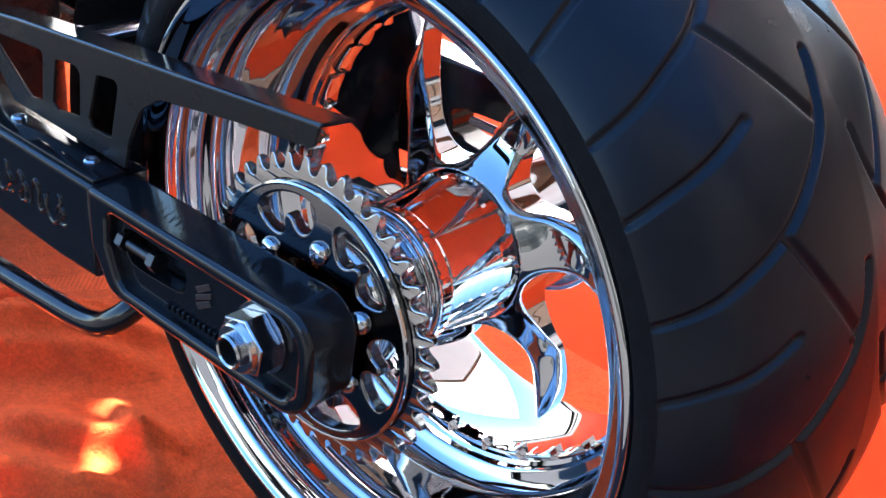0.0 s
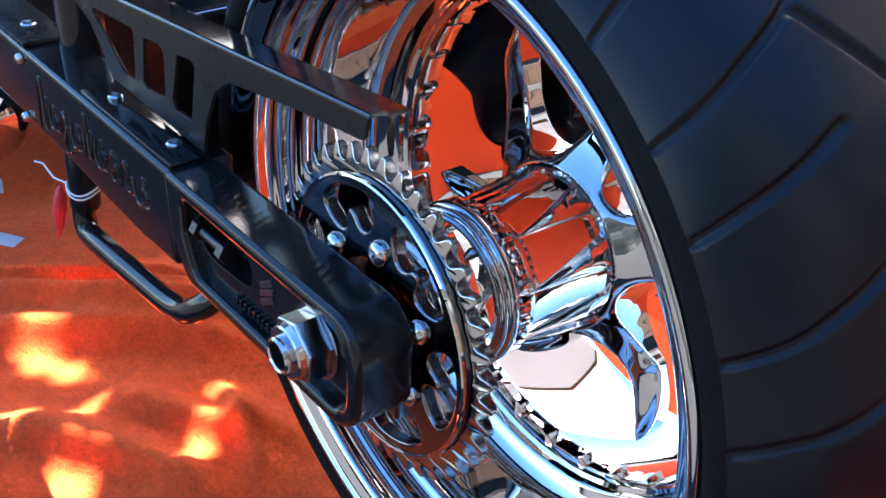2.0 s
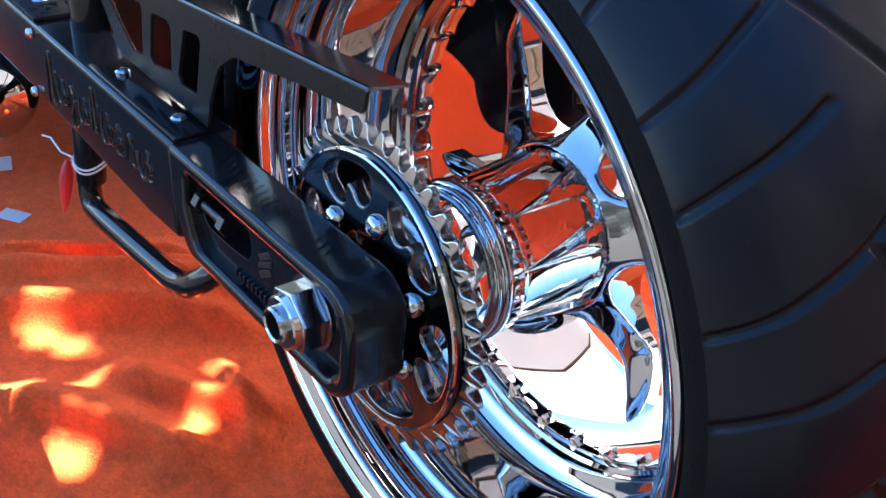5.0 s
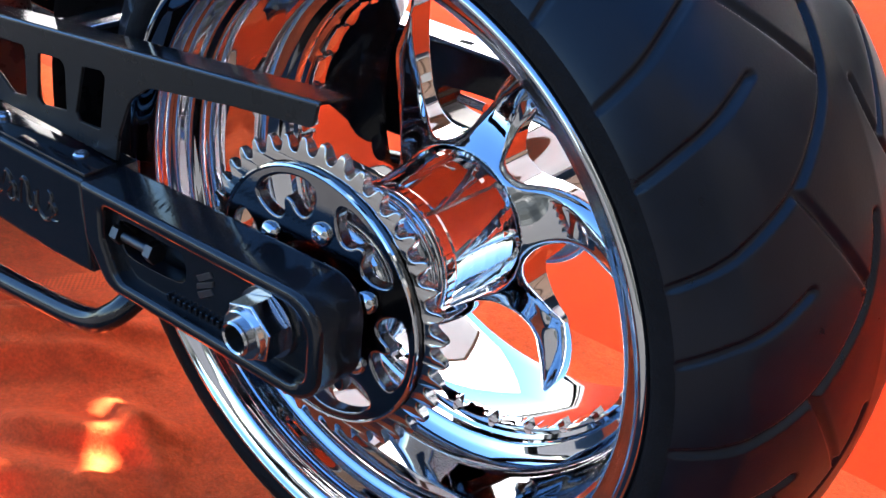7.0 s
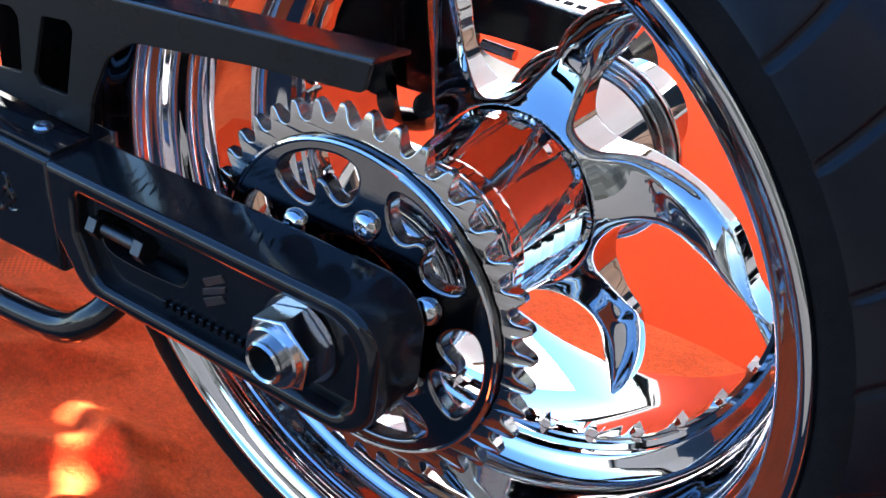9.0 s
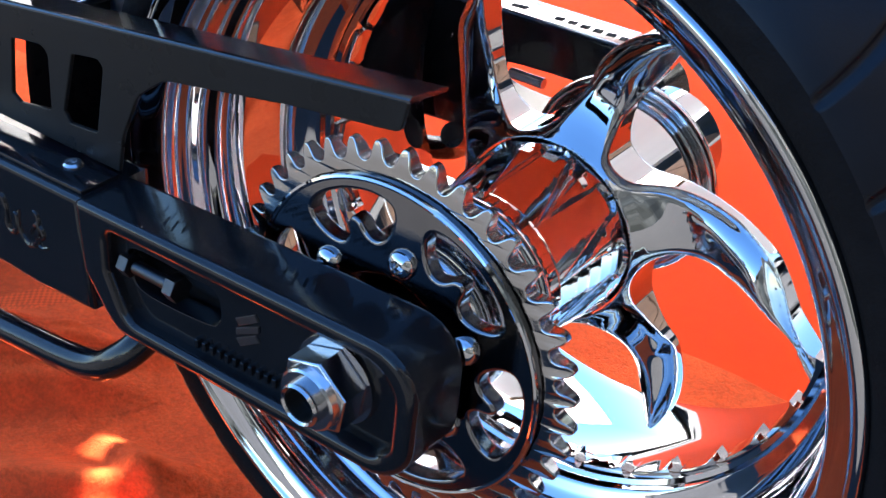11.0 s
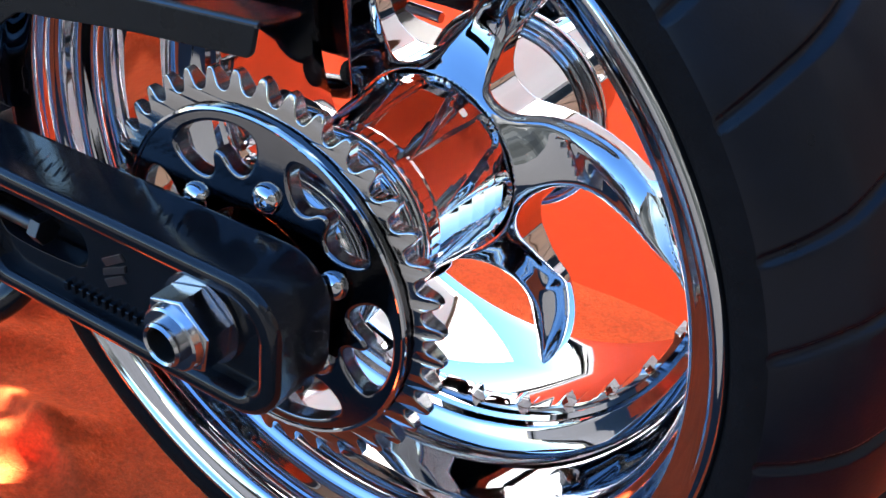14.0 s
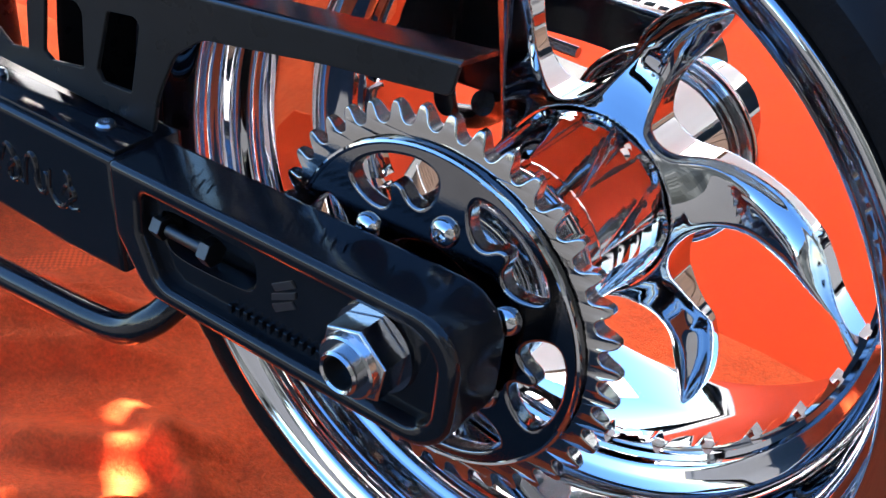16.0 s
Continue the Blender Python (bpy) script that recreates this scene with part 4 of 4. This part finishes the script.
def canopy(x0, x1, y0, y1, z):
    ob = thing("canopy", ((x0 + x1) / 2, (y0 + y1) / 2, 0), "unseen white and grey canvas canopy on white legs, added for shade", "canopy")
    k = Matrix(((1, 0, 0, 0), (0, 0, -1, 0), (0, 1, 0, 0), (0, 0, 0, 1))).inverted()
    xm = -0.86
    rim = [(x0, y0), (xm - 0.004, y0), (xm - 0.004, y1), (x0, y1)]
    # holes with irregular edges, added to the roof; each throws a patch of sun on the towel
    dx, dy = SUN.x / SUN.z * z, SUN.y / SUN.z * z
    sun_holes = []
    for gap in GAPS:
        mu, mv = sum(p[0] for p in gap) / len(gap), sum(p[1] for p in gap) / len(gap)
        ring = [(mu + 0.90 * (u - mu) + dx, mv + 0.90 * (v - mv) + dy) for u, v in gap]
        ragged = []
        for (ax, ay), (bx, by) in zip(ring, ring[1:] + ring[:1]):
            n = max(1, int(math.hypot(bx - ax, by - ay) / 0.004))
            for step in range(n):
                px, py = ax + (bx - ax) * step / n, ay + (by - ay) * step / n
                ragged.append((px + 0.009 * noise.noise((px * 60, py * 60, 1.0)) + 0.005 * noise.noise((px * 170, py * 170, 3.0)), py + 0.009 * noise.noise((px * 60, py * 60, 7.0)) + 0.005 * noise.noise((px * 170, py * 170, 9.0))))
        sun_holes.append(ragged)
    roof = plate([rim] + sun_holes, -0.001, 0.001, 0.0002, 1)
    roof.transform(Matrix.Translation((0, 0, z)) @ k)
    part("roof", roof, CANVAS, ob, "white canvas roof with holes cut to throw sun patches", 0, 0.0)
    part("roof", box(xm, x1, y0, y1, z - 0.001, z + 0.001, 0), AWNING, ob, "pale grey canvas roof", 0, 0.0)
    part("beam", box(xm - 0.03, xm + 0.03, y0, y1, z - 0.09, z - 0.012, 0.004, 1), TIMBER, ob, "brown timber beam", 0, 0.0)
    part("beam", box(xm + 0.03, x1, 1.95, 2.05, z - 0.10, z - 0.012, 0.004, 1), TIMBER, ob, "brown timber beam", 0, 0.0)
    for name, b in (("valance", box(x0, x1, y1 - 0.004, y1, z - 0.22, z, 0)), ("valance", box(x0, x1, y0, y0 + 0.004, z - 0.22, z, 0)), ("side_wall", box(x0, x0 + 0.004, y0, y1, 0.25, z, 0)), ("valance", box(x1 - 0.004, x1, y0, y1, z - 0.22, z, 0))):
        part(name, b, CANVAS, ob, "", 0, 0.0)
    for x in (x0 + 0.03, x1 - 0.03):
        for y in (y0 + 0.03, y1 - 0.03):
            part("leg", box(x - 0.018, x + 0.018, y - 0.018, y + 0.018, 0, z - 0.01, 0.004, 2), WHITE, ob, "", 0, 0.0)
    return ob


canopy(-5.2, 2.4, 0.86, 4.40, 2.20)
